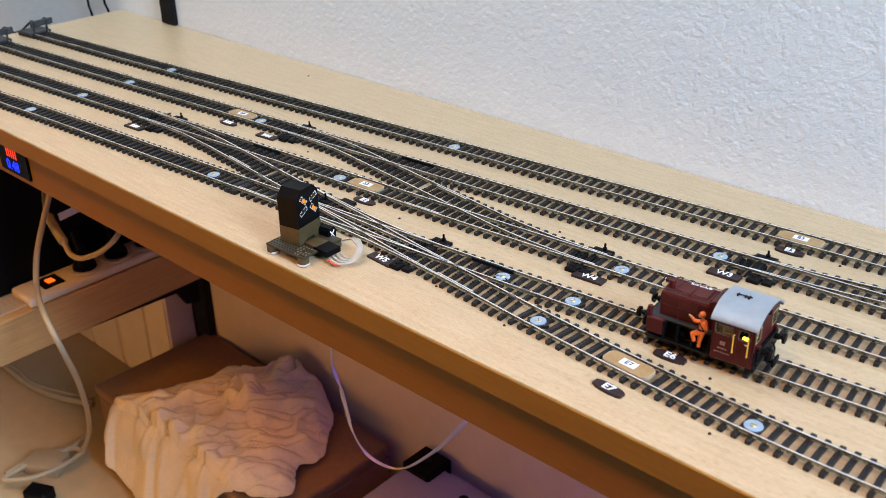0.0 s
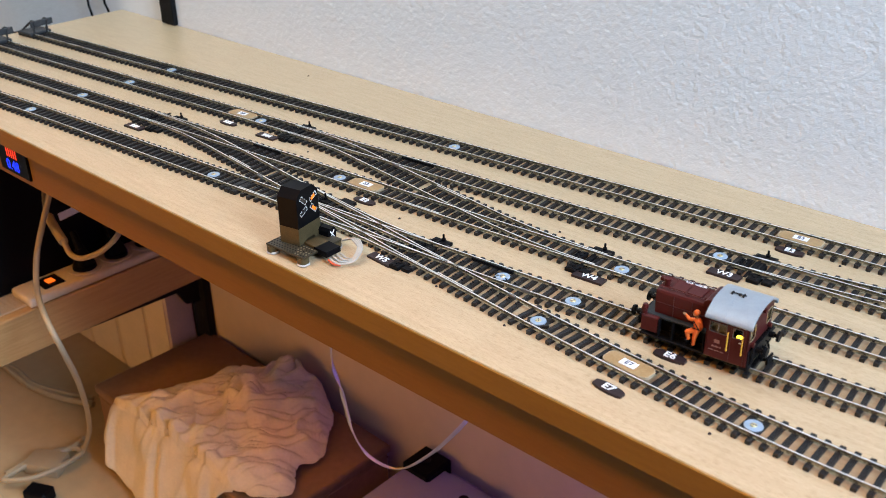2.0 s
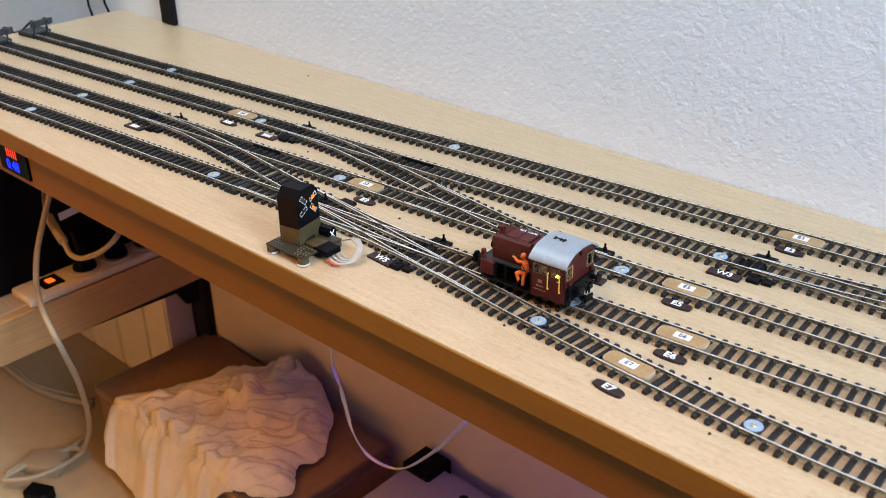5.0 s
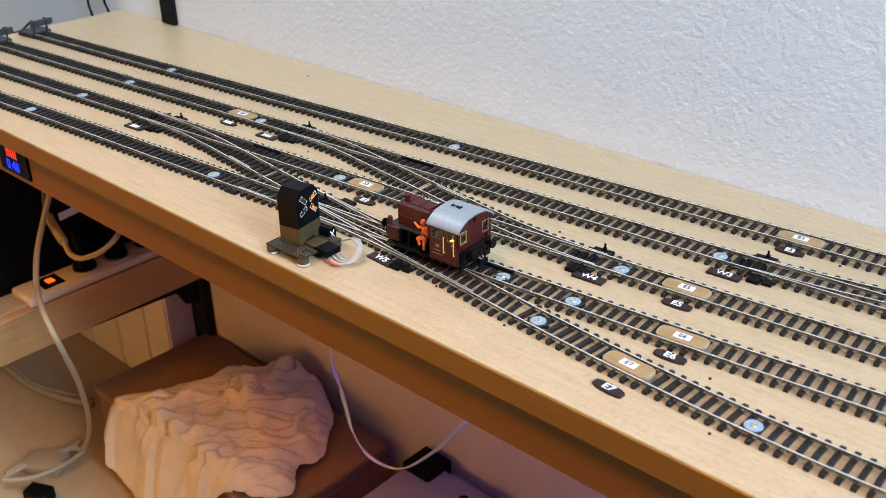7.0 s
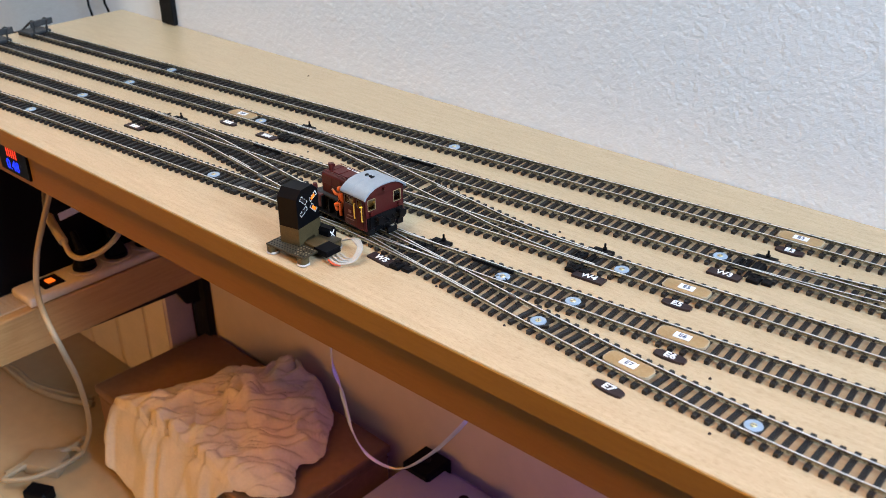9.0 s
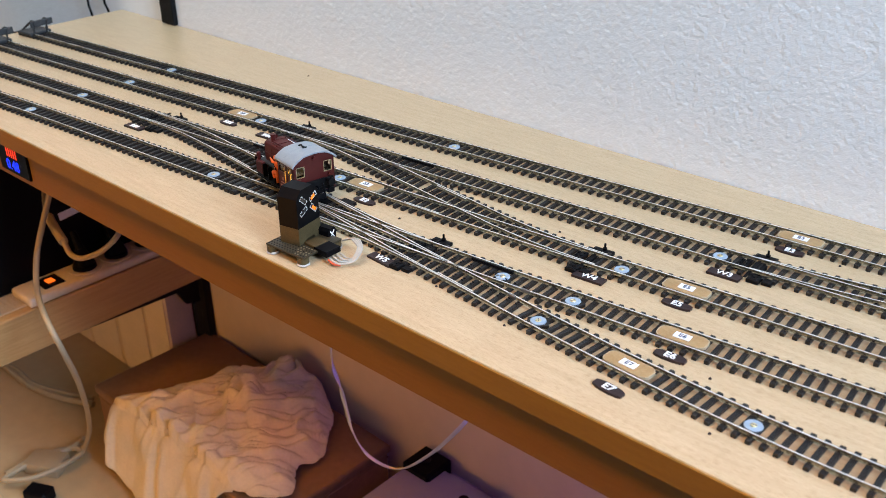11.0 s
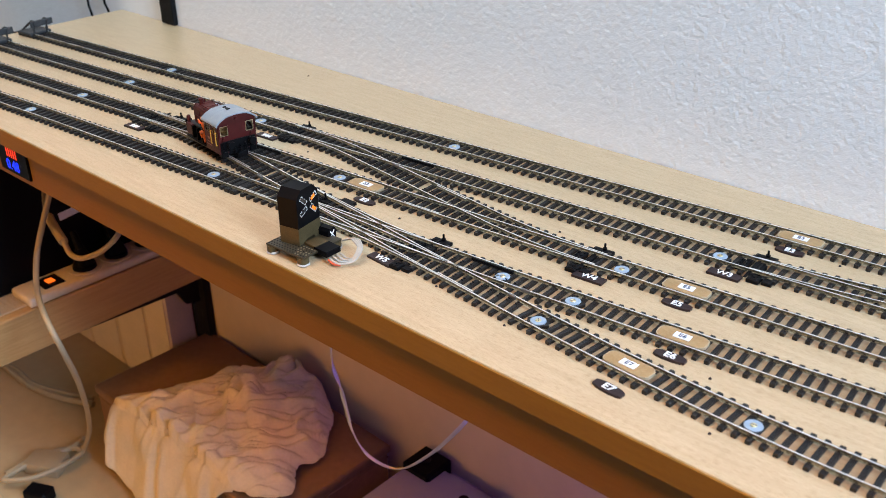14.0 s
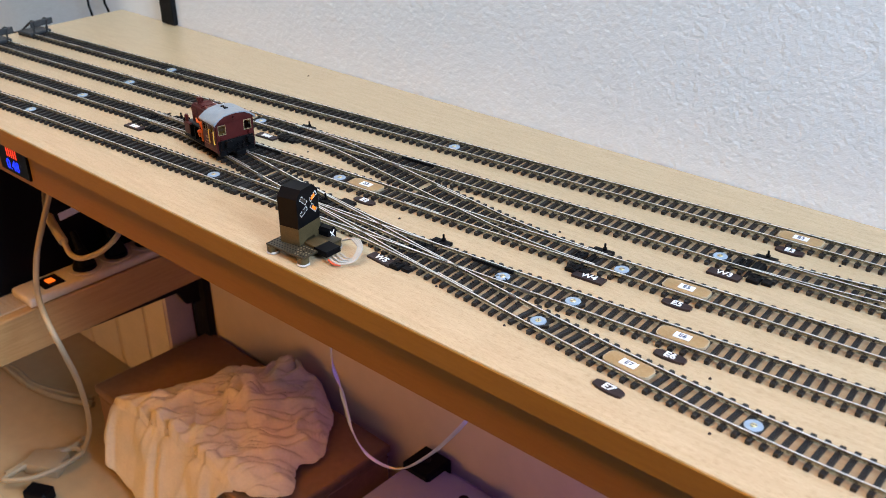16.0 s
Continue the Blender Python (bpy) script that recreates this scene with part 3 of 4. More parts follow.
# dark deck round the hood with a grooved edge, the frame below it
bm = box(-0.0350, 0.0056, -0.0128, 0.0128, 0.0152, 0.0164, 0.0003)
for k in range(26):
    x = -0.0225 + 0.00105 * k
    add_box(bm, x, x + 0.0005, -0.0131, -0.0126, 0.0150, 0.0162)
    add_box(bm, x, x + 0.0005, 0.0126, 0.0131, 0.0150, 0.0162)
part("running_plate", bm, DECK, loco, "dark grey running plate")
part("frame", box(-0.0340, 0.0305, -0.0094, 0.0094, 0.0034, 0.0155, 0.0004), BLACK, loco, "black main frame")
for s in (-1, 1):
    bm = bmesh.new()
    add_box(bm, -0.0345, 0.0052, s * 0.0142 - 0.0024, s * 0.0142 + 0.0024, 0.0034, 0.0046, 0.0003)
    for x in (-0.0235, -0.0150, -0.0060, 0.0040):
        add_box(bm, x - 0.0004, x + 0.0004, s * 0.0140 - 0.0018, s * 0.0140 + 0.0018, 0.0044, 0.0154)
    part("step_board", bm, BLACK, loco, "long black step board")
    y = s * 0.0105
    bm = box(-0.024, 0.022, y - 0.0008, y + 0.0008, 0.0034, 0.0062, 0.0003)
    for x in (-0.0150, 0.0150):
        add_box(bm, x - 0.003, x + 0.003, y - 0.0018, y + 0.0018, 0.0025, 0.0085, 0.0005)
        for k in range(4):
            add_box(bm, x - 0.004 + 0.0006 * k, x + 0.004 - 0.0006 * k, y - 0.0013, y + 0.0013, 0.0088 + 0.0006 * k, 0.0092 + 0.0006 * k)
    part("spring_gear", bm, BLACK, loco)
# buffer beams, buffers, hoses and couplings
for end, x in ((-1, -0.0350), (1, 0.0312)):
    part("buffer_beam", box(min(x, x + end * 0.0012), max(x, x + end * 0.0012), -0.0152, 0.0152, 0.0090, 0.0160, 0.0003), BLACK, loco)
    for y in (-0.0100, 0.0100):
        bm = rod((x + end * 0.001, y, 0.0138), (x + end * 0.0040, y, 0.0138), 0.0019, 14)
        add_rod(bm, (x + end * 0.0038, y, 0.0138), (x + end * 0.0062, y, 0.0138), 0.0012, 12)
        add_rod(bm, (x + end * 0.0060, y, 0.0138), (x + end * 0.0074, y, 0.0138), 0.0033, 22, 0.0030)
        part("buffer", bm, BLACK, loco, "round black buffer", smooth=True)
    bm = box(min(x, x + end * 0.007), max(x, x + end * 0.007), -0.0016, 0.0016, 0.0022, 0.0048, 0.0004)
    add_box(bm, x + end * 0.0062 - 0.0007, x + end * 0.0062 + 0.0007, -0.0045, 0.0045, 0.0020, 0.0062, 0.0003)
    add_rod(bm, (x, 0, 0.0110), (x + end * 0.0040, 0, 0.0100), 0.0008, 8)
    add_rod(bm, (x + end * 0.0040, 0, 0.0100), (x + end * 0.0046, 0, 0.0070), 0.0006, 8)
    part("coupling", bm, BLACK, loco, "black coupling hook")
    for y in (-0.0058, 0.0048):
        part("brake_hose", tube([(x, y, 0.0112), (x + end * 0.0022, y, 0.0118), (x + end * 0.0034, y + 0.0003, 0.0085), (x + end * 0.0034, y + 0.0005, 0.0045)], 0.0006, 8, 5), BLACK, loco, "", None, True)
# cab: side walls with window openings, end walls, arched roof
C0, C1, CW = 0.0058, 0.0300, 0.0178
W0, W1 = 0.0216, 0.0274


def cab_side(sign):
    """Side wall pieced round a window and a door window."""
    bm = bmesh.new()
    y0, y1 = sorted((sign * CW, sign * (CW - 0.0010)))
    xs = [C0, C0 + 0.0020, C0 + 0.0114, C0 + 0.0154, C0 + 0.0205, C1]
    for x0, x1 in ((xs[0], xs[1]), (xs[2], xs[3]), (xs[4], xs[5])):
        add_box(bm, x0, x1, y0, y1, 0.0050, 0.0312)
    for x0, x1 in ((xs[1], xs[2]), (xs[3], xs[4])):
        add_box(bm, x0, x1, y0, y1, 0.0050, W0)
        add_box(bm, x0, x1, y0, y1, W1, 0.0312)
    return bm


cab = part("cab", box(C0, C1, -CW + 0.001, CW - 0.001, 0.0050, 0.0070), MAROON_DARK, loco, "maroon driver's cab")
for s in (-1, 1):
    part("cab_side", cab_side(s), MAROON, cab)
    y = s * (CW - 0.0006)
    for x0, x1 in ((C0 + 0.0020, C0 + 0.0114), (C0 + 0.0154, C0 + 0.0205)):
        part("window_pane", box(x0, x1, y - 0.0001, y + 0.0001, W0, W1), GLASS, cab)
        bm = bmesh.new()
        for a0, a1, b0, b1 in ((x0 - 0.0003, x1 + 0.0003, W0 - 0.0003, W0), (x0 - 0.0003, x1 + 0.0003, W1, W1 + 0.0003), (x0 - 0.0003, x0, W0, W1), (x1, x1 + 0.0003, W0, W1)):
            add_box(bm, a0, a1, s * CW - 0.00015, s * CW + 0.00015, b0, b1)
        part("window_frame", bm, WINDOW_GREY, cab, "thin grey window frame")
    part("window_bar", box(C0 + 0.0066, C0 + 0.0070, s * CW - 0.0001, s * CW + 0.0001, W0, W1), WINDOW_GREY, cab)
    yy = s * (CW + 0.0010)
    for x in (C0 + 0.0128, C0 + 0.0212):
        bm = rod((x, yy, 0.0125), (x, yy, 0.0236), 0.00042, 8)
        add_rod(bm, (x, s * CW, 0.0236), (x, yy, 0.0236), 0.00042, 8)
        add_rod(bm, (x, s * CW, 0.0125), (x, yy, 0.0125), 0.00042, 8)
        part("handrail", bm, YELLOW, cab, "yellow grab rail")
    part("door_handle", box(C0 + 0.0190, C0 + 0.0208, min(s * CW, s * (CW + 0.0006)), max(s * CW, s * (CW + 0.0006)), 0.0192, 0.0197, 0.0001), LETTER, cab, "pale door handle")
    for x in (C0 + 0.0139, C0 + 0.0222):
        part("door_seam", box(x, x + 0.0003, s * CW - 0.0002, s * CW + 0.0002, 0.0052, 0.0305), MAROON_DARK, cab)
    turn = pose(C0 + 0.0068, s * (CW + 0.0001), 0.0158, 90, 0, 0 if s < 0 else 180)
    part("emblem", box(-0.0015, 0.0015, -0.0011, 0.0011, -0.0001, 0.0001), MARKING, cab, "small pale emblem", turn)
    part("number_mark", bars((0.0016, 0.0020, 0.0010), 0.0008, 0.0004), MARKING, cab, "", turn @ pose(0, -0.0034, 0))
    part("data_mark", bars((0.003, 0.0025, 0.002), 0.0004, 0.0006), MARKING, cab, "", turn @ pose(0, -0.0060, 0))
ARCH = [(-0.0196, 0.0302), (-0.0195, 0.0312), (-0.0185, 0.0323), (-0.0148, 0.0349), (-0.0100, 0.0371), (-0.0050, 0.0378), (0.0, 0.0381)]
ARCH = ARCH + [(-y, z) for y, z in ARCH[-2::-1]]
roof = add_prism(bmesh.new(), ARCH + [(y * 0.95, z - 0.0009) for y, z in ARCH[::-1]], 0.0048, 0.0318, ACROSS)
roof = part("roof", roof, GREY_ROOF, loco, "grey arched cab roof", smooth=True)
bm = box(0.0112, 0.0200, -0.0006, 0.0002, 0.0386, 0.0392, 0.0002)
for x, h in ((0.0118, 0.0016), (0.0160, 0.0012), (0.0182, 0.0018)):
    add_box(bm, x - 0.0006, x + 0.0006, -h, h, 0.0378, 0.0390, 0.0003)
part("roof_horn", bm, STEEL, roof, "dark horn on the roof")
bm = bmesh.new()
for (ya, za), (yb, zb) in zip(ARCH[1:-1], ARCH[2:-1]):
    add_rod(bm, (0.0158, ya, za - 0.0001), (0.0158, yb, zb - 0.0001), 0.0002, 6)
part("roof_seam", bm, GREY_ROOF, roof)


def cab_end(x0, x1, low):
    bm = bmesh.new()
    for y0, y1 in ((-CW, -0.0152), (-0.0088, 0.0088), (0.0152, CW)):
        add_box(bm, x0, x1, y0, y1, low, 0.0305)
    for y0, y1 in ((-0.0152, -0.0088), (0.0088, 0.0152)):
        add_box(bm, x0, x1, y0, y1, low, 0.0205)
        add_box(bm, x0, x1, y0, y1, 0.0284, 0.0305)
    return add_prism(bm, [(y * 0.92, z - 0.0006) for y, z in ARCH], x0, x1, ACROSS)


for x0, x1, low in ((C0, C0 + 0.001, 0.0050), (C1 - 0.001, C1, 0.0150)):
    part("cab_end", cab_end(x0, x1, low), MAROON, cab)
    for y in (-0.0120, 0.0120):
        part("window_pane", box((x0 + x1) / 2 - 0.0001, (x0 + x1) / 2 + 0.0001, y - 0.0032, y + 0.0032, 0.0205, 0.0284), GLASS, cab)
        bm = box(x0 - 0.0003, x1 + 0.0003, y - 0.0035, y - 0.0032, 0.0202, 0.0287)
        add_box(bm, x0 - 0.0003, x1 + 0.0003, y + 0.0032, y + 0.0035, 0.0202, 0.0287)
        add_box(bm, x0 - 0.0003, x1 + 0.0003, y - 0.0032, y + 0.0032, 0.0202, 0.0205)
        add_box(bm, x0 - 0.0003, x1 + 0.0003, y - 0.0032, y + 0.0032, 0.0284, 0.0287)
        part("window_frame", bm, BRASS, cab, "thin brass window frame")
for y, z in ((-0.0130, 0.0178), (0.0130, 0.0178), (0.0, 0.0335)):
    bm = rod((C1 - 0.0002, y, z), (C1 + 0.0020, y, z), 0.0015, 14)
    part("tail_lamp", bm, MAROON, loco, smooth=True)
part("cab_seat", box(0.0090, 0.0165, -0.0105, 0.0105, 0.0070, 0.0190, 0.0006), CAB_INSIDE, loco, "pale tan seat box inside the cab")
part("control_desk", box(0.0070, 0.0095, -0.0140, 0.0140, 0.0070, 0.0225, 0.0005), CAB_INSIDE, loco)
part("cab_lamp", box(0.0226, 0.0270, -0.0168, -0.0140, 0.0206, 0.0220, 0.0004), CABLAMP, loco, "glowing warm yellow cab light")
bm = box(C1 - 0.001, C1 + 0.0008, -0.0166, 0.0166, 0.0060, 0.0149, 0.0003)
for y in (-0.0135, 0.0135):
    add_box(bm, C1 - 0.004, C1 + 0.0012, y - 0.0030, y + 0.0030, 0.0016, 0.0064, 0.0005)
    add_box(bm, C1 + 0.0006, C1 + 0.0024, y - 0.0022, y + 0.0022, 0.0066, 0.0084, 0.0004)
part("rear_apron", bm, BLACK, loco, "black rear apron with steps")
part("ash_pan", box(0.0060, 0.0300, -0.0120, 0.0120, 0.0028, 0.0054, 0.0004), BLACK, loco)
wheelsets = []
for x in (-0.0150, 0.0150):
    ws = part("wheelset", rod((0, -0.0078, 0), (0, 0.0078, 0), 0.0010, 10), STEEL, loco, "black spoked wheelset", pose(x, 0, 0.0049))
    for y in (-0.0078, 0.0078):
        bm = rod((0, y - 0.0012, 0), (0, y + 0.0012, 0), 0.0049, 28)
        part("tyre", bm, STEEL, ws, smooth=True)
        bm = bmesh.new()
        for k in range(4):
            add_box(bm, -0.0040, 0.0040, y + math.copysign(0.0012, y) - 0.0002, y + math.copysign(0.0012, y) + 0.0003, -0.0004, 0.0004, 0, Matrix.Rotation(math.pi / 4 * k, 4, "Y"))
        part("spokes", bm, BLACK, ws)
    wheelsets.append((ws, x))

# the small painted figure that rides on the step
fig = bmesh.new()
def limb(a, b, r0, r1, tone=0):
    before = set(fig.faces)
    add_rod(fig, a, b, r0, 10, r1)
    bmesh.ops.create_icosphere(fig, subdivisions=2, radius=r1, matrix=Matrix.Translation(b))
    for f in set(fig.faces) - before:
        f.material_index = tone
limb((-0.0006, 0, 0.0016), (-0.0002, -0.0003, 0.0068), 0.0011, 0.0013), limb((-0.0002, -0.0003, 0.0068), (0.0008, 0, 0.0120), 0.0014, 0.0018)
limb((-0.0034, -0.0008, 0.0048), (-0.0046, -0.0012, 0.0094), 0.0011, 0.0013), limb((-0.0046, -0.0012, 0.0094), (0.0000, 0, 0.0118), 0.0014, 0.0019)
limb((0.0006, 0, 0.0116), (0.0006, 0, 0.0176), 0.0020, 0.0023)
limb((-0.0006, -0.0010, 0.0186), (-0.0038, -0.0014, 0.0182), 0.0012, 0.0010), limb((-0.0038, -0.0014, 0.0182), (-0.0064, -0.0010, 0.0200), 0.0010, 0.0008)
limb((-0.0064, -0.0010, 0.0200), (-0.0074, -0.0010, 0.0204), 0.0008, 0.0007, 1)
limb((0.0022, -0.0006, 0.0184), (0.0032, -0.0004, 0.0150), 0.0012, 0.0010), limb((0.0032, -0.0004, 0.0150), (0.0024, 0.0010, 0.0122), 0.0010, 0.0008)
limb((0.0003, 0, 0.0186), (-0.0001, 0, 0.0212), 0.0010, 0.0009, 1)
bmesh.ops.create_icosphere(fig, subdivisions=2, radius=0.0019, matrix=Matrix.Translation((-0.0004, 0, 0.0228)))
limb((-0.0008, -0.0002, 0.0214), (-0.0012, -0.0003, 0.0220), 0.0013, 0.0014, 1)
limb((-0.0008, 0, 0.0008), (-0.0018, -0.0002, 0.0010), 0.0010, 0.0009, 2), limb((-0.0034, -0.0008, 0.0040), (-0.0044, -0.0010, 0.0040), 0.0010, 0.0009, 2)
limb((-0.0010, -0.0021, 0.0182), (0.0022, -0.0021, 0.0140), 0.0003, 0.0003, 2), limb((-0.0014, -0.0019, 0.0136), (0.0024, -0.0019, 0.0134), 0.0004, 0.0004, 2)
figure = tagged(part("toy_figure", fig, (ORANGE, SKIN, BLACK), None, "", None, True), "small orange painted toy figure riding on the locomotive's step", "figurine")

# ---- dwarf signal ----
OLIVE = material("olive_brown_metal", (0.085, 0.062, 0.028), 0.45, 0.2, 0.2, 160, 0.06, 500, spec=0.3)
CIRCUIT = material("dark_circuit_board", (0.034, 0.026, 0.013), 0.42, 0, 0.25, 200, 0.2, 700)
GLUE = material("white_hot_glue", (0.52, 0.50, 0.49), 0.4, 0, 0.06, 300, 0.4, 600)
SATIN = material("satin_black_card", (0.0025, 0.0028, 0.004), 0.38, 0, 0.2, 250, 0.04, 500, spec=0.08)
GREYWIRE = material("grey_wire_sleeve", (0.40, 0.37, 0.33), 0.45, 0, 0.05, 200)
REDWIRE = material("red_wire_sleeve", (0.55, 0.09, 0.04), 0.45, 0, 0.05, 200)
LIT = glowing("amber_lamp_glow", (1.0, 0.24, 0.004), 1.2)
CHIP = material("bare_chipped_edge", (0.52, 0.51, 0.50), 0.7, 0, 0.3, 600)
UNLIT = material("dark_lamp_window", (0.02, 0.02, 0.022), 0.2, 0, 0.2, 300)

stand = thing("signal_stand", pose(-0.4625, 0.0245, 0, 0, 0, 3), "perforated dark circuit board on short feet with white glue", "signal stand")
plate = box(-0.0190, 0.0185, -0.0175, 0.0200, 0.0058, 0.0072, 0.0002)
plate = part("circuit_board", plate, CIRCUIT, stand)
me_pad = bpy.data.meshes.new("solder_pad")
bm = rod((0, 0, 0.0071), (0, 0, 0.0075), 0.0006, 8)
bm.to_mesh(me_pad)
bm.free()
PAD = material("tinned_pad", (0.34, 0.30, 0.22), 0.35, 0.8, 0.2, 300)
DARKPAD = material("drilled_hole", (0.008, 0.008, 0.008), 0.8, 0, 0.1, 300)
me_pad.materials.append(DARKPAD)
me_tin = me_pad.copy()
me_tin.materials[0] = PAD
for i in range(14):
    for j in range(13):
        if j > 4 and i > 3:
            continue
        ob = new("solder_pad", me_tin if (i > 8 and random.random() < 0.6) else me_pad)
        ob.matrix_basis = pose(-0.0174 + 0.00265 * i, -0.0158 + 0.0027 * j, 0)
        ob.parent = plate
for x, y in ((-0.0155, -0.0145), (0.0150, -0.0145), (0.0150, 0.0170), (-0.0155, 0.0170)):
    part("foot", rod((x, y, 0.0012), (x, y, 0.0058), 0.0042, 18), OLIVE, stand, "olive round foot", smooth=True)
    bm = bmesh.new()
    bmesh.ops.create_icosphere(bm, subdivisions=3, radius=0.0047, matrix=Matrix.Translation((x, y, 0.0008)) @ Matrix.Diagonal((1, 1, 0.42, 1)))
    for v in bm.verts:
        v.co += 0.0006 * noise.noise_vector(v.co * 500)
        v.co.z = max(v.co.z, 0.0001)
    part("glue_blob", bm, GLUE, stand, "white glue under the foot", smooth=True)

sig = thing("dwarf_signal", pose(-0.4678, 0.0284, 0.0072, 0, 0, 12), "black dwarf signal with chamfered top and amber lights", "model signal")
part("plinth", add_prism(bmesh.new(), [(-0.0122, 0.0), (-0.0060, 0.0), (-0.0045, 0.0022), (0.0045, 0.0022), (0.0060, 0.0), (0.0122, 0.0), (0.0122, 0.0128), (-0.0122, 0.0128)], -0.0092, 0.0074, ACROSS), OLIVE, sig, "olive brown lower box")
part("housing", add_prism(bmesh.new(), [(-0.0120, 0.0128), (0.0120, 0.0128), (0.0120, 0.0348), (0.0062, 0.0402), (-0.0062, 0.0402), (-0.0120, 0.0348)], -0.0092, 0.0074, ACROSS), SATIN, sig, "black upper housing")
def lamp_window(y, z, turn, mat, name, label):
    w = part(name, box(0.0072, 0.0076, -0.0013, 0.0013, -0.0034, 0.0034), mat, sig, label, pose(0, y, z, turn, 0, 0))
    random.seed(int(1e5 * abs(y + 3 * z)))
    bm = bmesh.new()
    corners = [(-0.0017, -0.0038), (0.0013, -0.0041), (0.0018, 0.0037), (-0.0014, 0.0040)]
    for k in range(4):
        (ya, za), (yb, zb) = corners[k], corners[(k + 1) % 4]
        for i in range(6):
            if random.random() < 0.22:
                continue
            t0, t1 = i / 6, (i + 1.1) / 6
            j = random.uniform(-0.00018, 0.00018)
            add_rod(bm, (0.0075, ya + (yb - ya) * t0 + j, za + (zb - za) * t0), (0.0075, ya + (yb - ya) * t1 - j, za + (zb - za) * t1 + j), random.uniform(0.00016, 0.0003), 6)
    part("chipped_rim", bm, CHIP, w, "white chipped rim")
    return w
lamp_window(-0.0046, 0.0318, 50, UNLIT, "lamp_window", "dark lamp window")
lamp_window(0.0062, 0.0312, -62, UNLIT, "lamp_window", "dark lamp window")
lamp_window(-0.0050, 0.0238, -62, UNLIT, "lamp_window", "dark lamp window")
lamp_window(0.0060, 0.0226, 48, UNLIT, "lamp_window", "dark lamp window")
part("lit_pane", box(0.0074, 0.0079, -0.0011, 0.0011, -0.0028, 0.0020, 0.0002), LIT, sig, "lit amber lamp pane", pose(0, 0.0060, 0.0226, 48, 0, 0))
# the amber light that changes from one upper window to the other
lit_slide = part("light_slide", box(0.0074, 0.0079, -0.0011, 0.0011, -0.0022, 0.0022, 0.0002), LIT, sig, "lit amber light")

stub = thing("cable_plug", pose(-0.4500, 0.0285, 0.0072, 0, 0, 0), "black plug with grey wires at the signal's foot", "plug")
part("olive_socket", box(-0.0085, 0.0030, -0.0062, 0.0066, -0.0010, 0.0018, 0.0003), OLIVE, stub)
part("plug_body", box(0.0016, 0.0150, -0.0066, 0.0070, -0.0030, 0.0014, 0.0004), SATIN, stub)
for k in range(4):
    y = -0.0050 + 0.0033 * k
    s = 0.0012 * k
    bm = tube([(0.0165, y, -0.003), (0.0215, y - 0.001, -0.0035), (0.0265 - s, y * 0.5 - 0.001 + s, -0.0045), (0.0315 - s, 0.004 + s * 0.5, -0.0030), (0.0290 - s, 0.0135, 0.001), (0.0200 - s * 0.5, 0.0195 - s, 0.003), (0.010, 0.0205, 0.000), (0.003, 0.0190, -0.003)], 0.00075, 8, 8)
    part("wire", bm, GREYWIRE, stub, "grey wire", smooth=True)
part("wire_sleeve", tube([(0.0165, -0.0062, -0.0035), (0.0200, -0.0070, -0.0042), (0.0235, -0.0062, -0.0050), (0.0262, -0.0040, -0.0055)], 0.0008, 8, 8), REDWIRE, stub, "red wire", smooth=True)

small = thing("small_signal", pose(-0.4585, 0.0440, 0, 0, 0, 8), "small black box signal with a white cross", "model signal")
part("foot_block", box(-0.0048, 0.0048, -0.0045, 0.0045, 0, 0.0012, 0.0002), GLUE, small)
part("housing", add_prism(bmesh.new(), [(-0.0042, 0.0012), (0.0042, 0.0012), (0.0042, 0.0110), (0.0025, 0.0130), (-0.0025, 0.0130), (-0.0042, 0.0110)], -0.0045, 0.0045, ACROSS), SATIN, small)
for a in (38, -38):
    part("cross_bar", box(0.0044, 0.0047, -0.0005, 0.0005, -0.0034, 0.0034), LETTER, small, "white bar of the cross", pose(0, 0, 0.0082, a, 0, 0))

# ---- wall rail, bracket, cables by the wall ----
rail = thing("shelf_upright", pose(-1.068, DEPTH - 0.006, 0), "black slotted metal shelf upright on the wall", "shelf upright")
part("channel", box(-0.008, 0.019, -0.001, 0.006, 0.0005, 0.9, 0.001), BLACK_METAL, rail)
part("channel", box(-0.028, 0.007, -0.006, 0.006, -0.57, -0.0185, 0.001), BLACK_METAL, rail)
for k in range(40):
    z = 0.86 - 0.035 * k
    if z < -0.5 or -0.04 < z < 0.02:
        continue
    mid_x, front_y = (0.0055, -0.0013) if z > 0 else (-0.0105, -0.0063)
    for x in (mid_x - 0.006, mid_x + 0.006):
        part("slot", box(x - 0.0015, x + 0.0015, front_y, front_y + 0.0008, z, z + 0.014), DARKPAD, rail)
bracket = thing("shelf_bracket", pose(-1.078, DEPTH - 0.012, -0.372), "black metal bracket under the lower side shelf", "shelf bracket")
part("arm", add_prism(bmesh.new(), [(0, 0.012), (-0.27, 0.012), (-0.27, 0.005), (-0.035, -0.006), (-0.022, -0.030), (0, -0.034)], -0.004, 0.004, ACROSS), BLACK_METAL, bracket)
for pts in ([(-1.154, 0.316, 0.284), (-1.249, 0.316, 0.048), (-1.258, 0.316, 0.001), (-1.253, 0.316, -0.019), (-1.253, 0.316, -0.037)], [(-1.167, 0.316, 0.284), (-1.216, 0.316, 0.053), (-1.214, 0.316, 0.008), (-1.206, 0.316, -0.007), (-1.204, 0.316, -0.025)]):
    tagged(part("wall_cable", tube(pts, 0.0016, 8, 6), BLACK, None, "", None, True), "thin black cable hanging down the white wall", "cable", "wall cables")

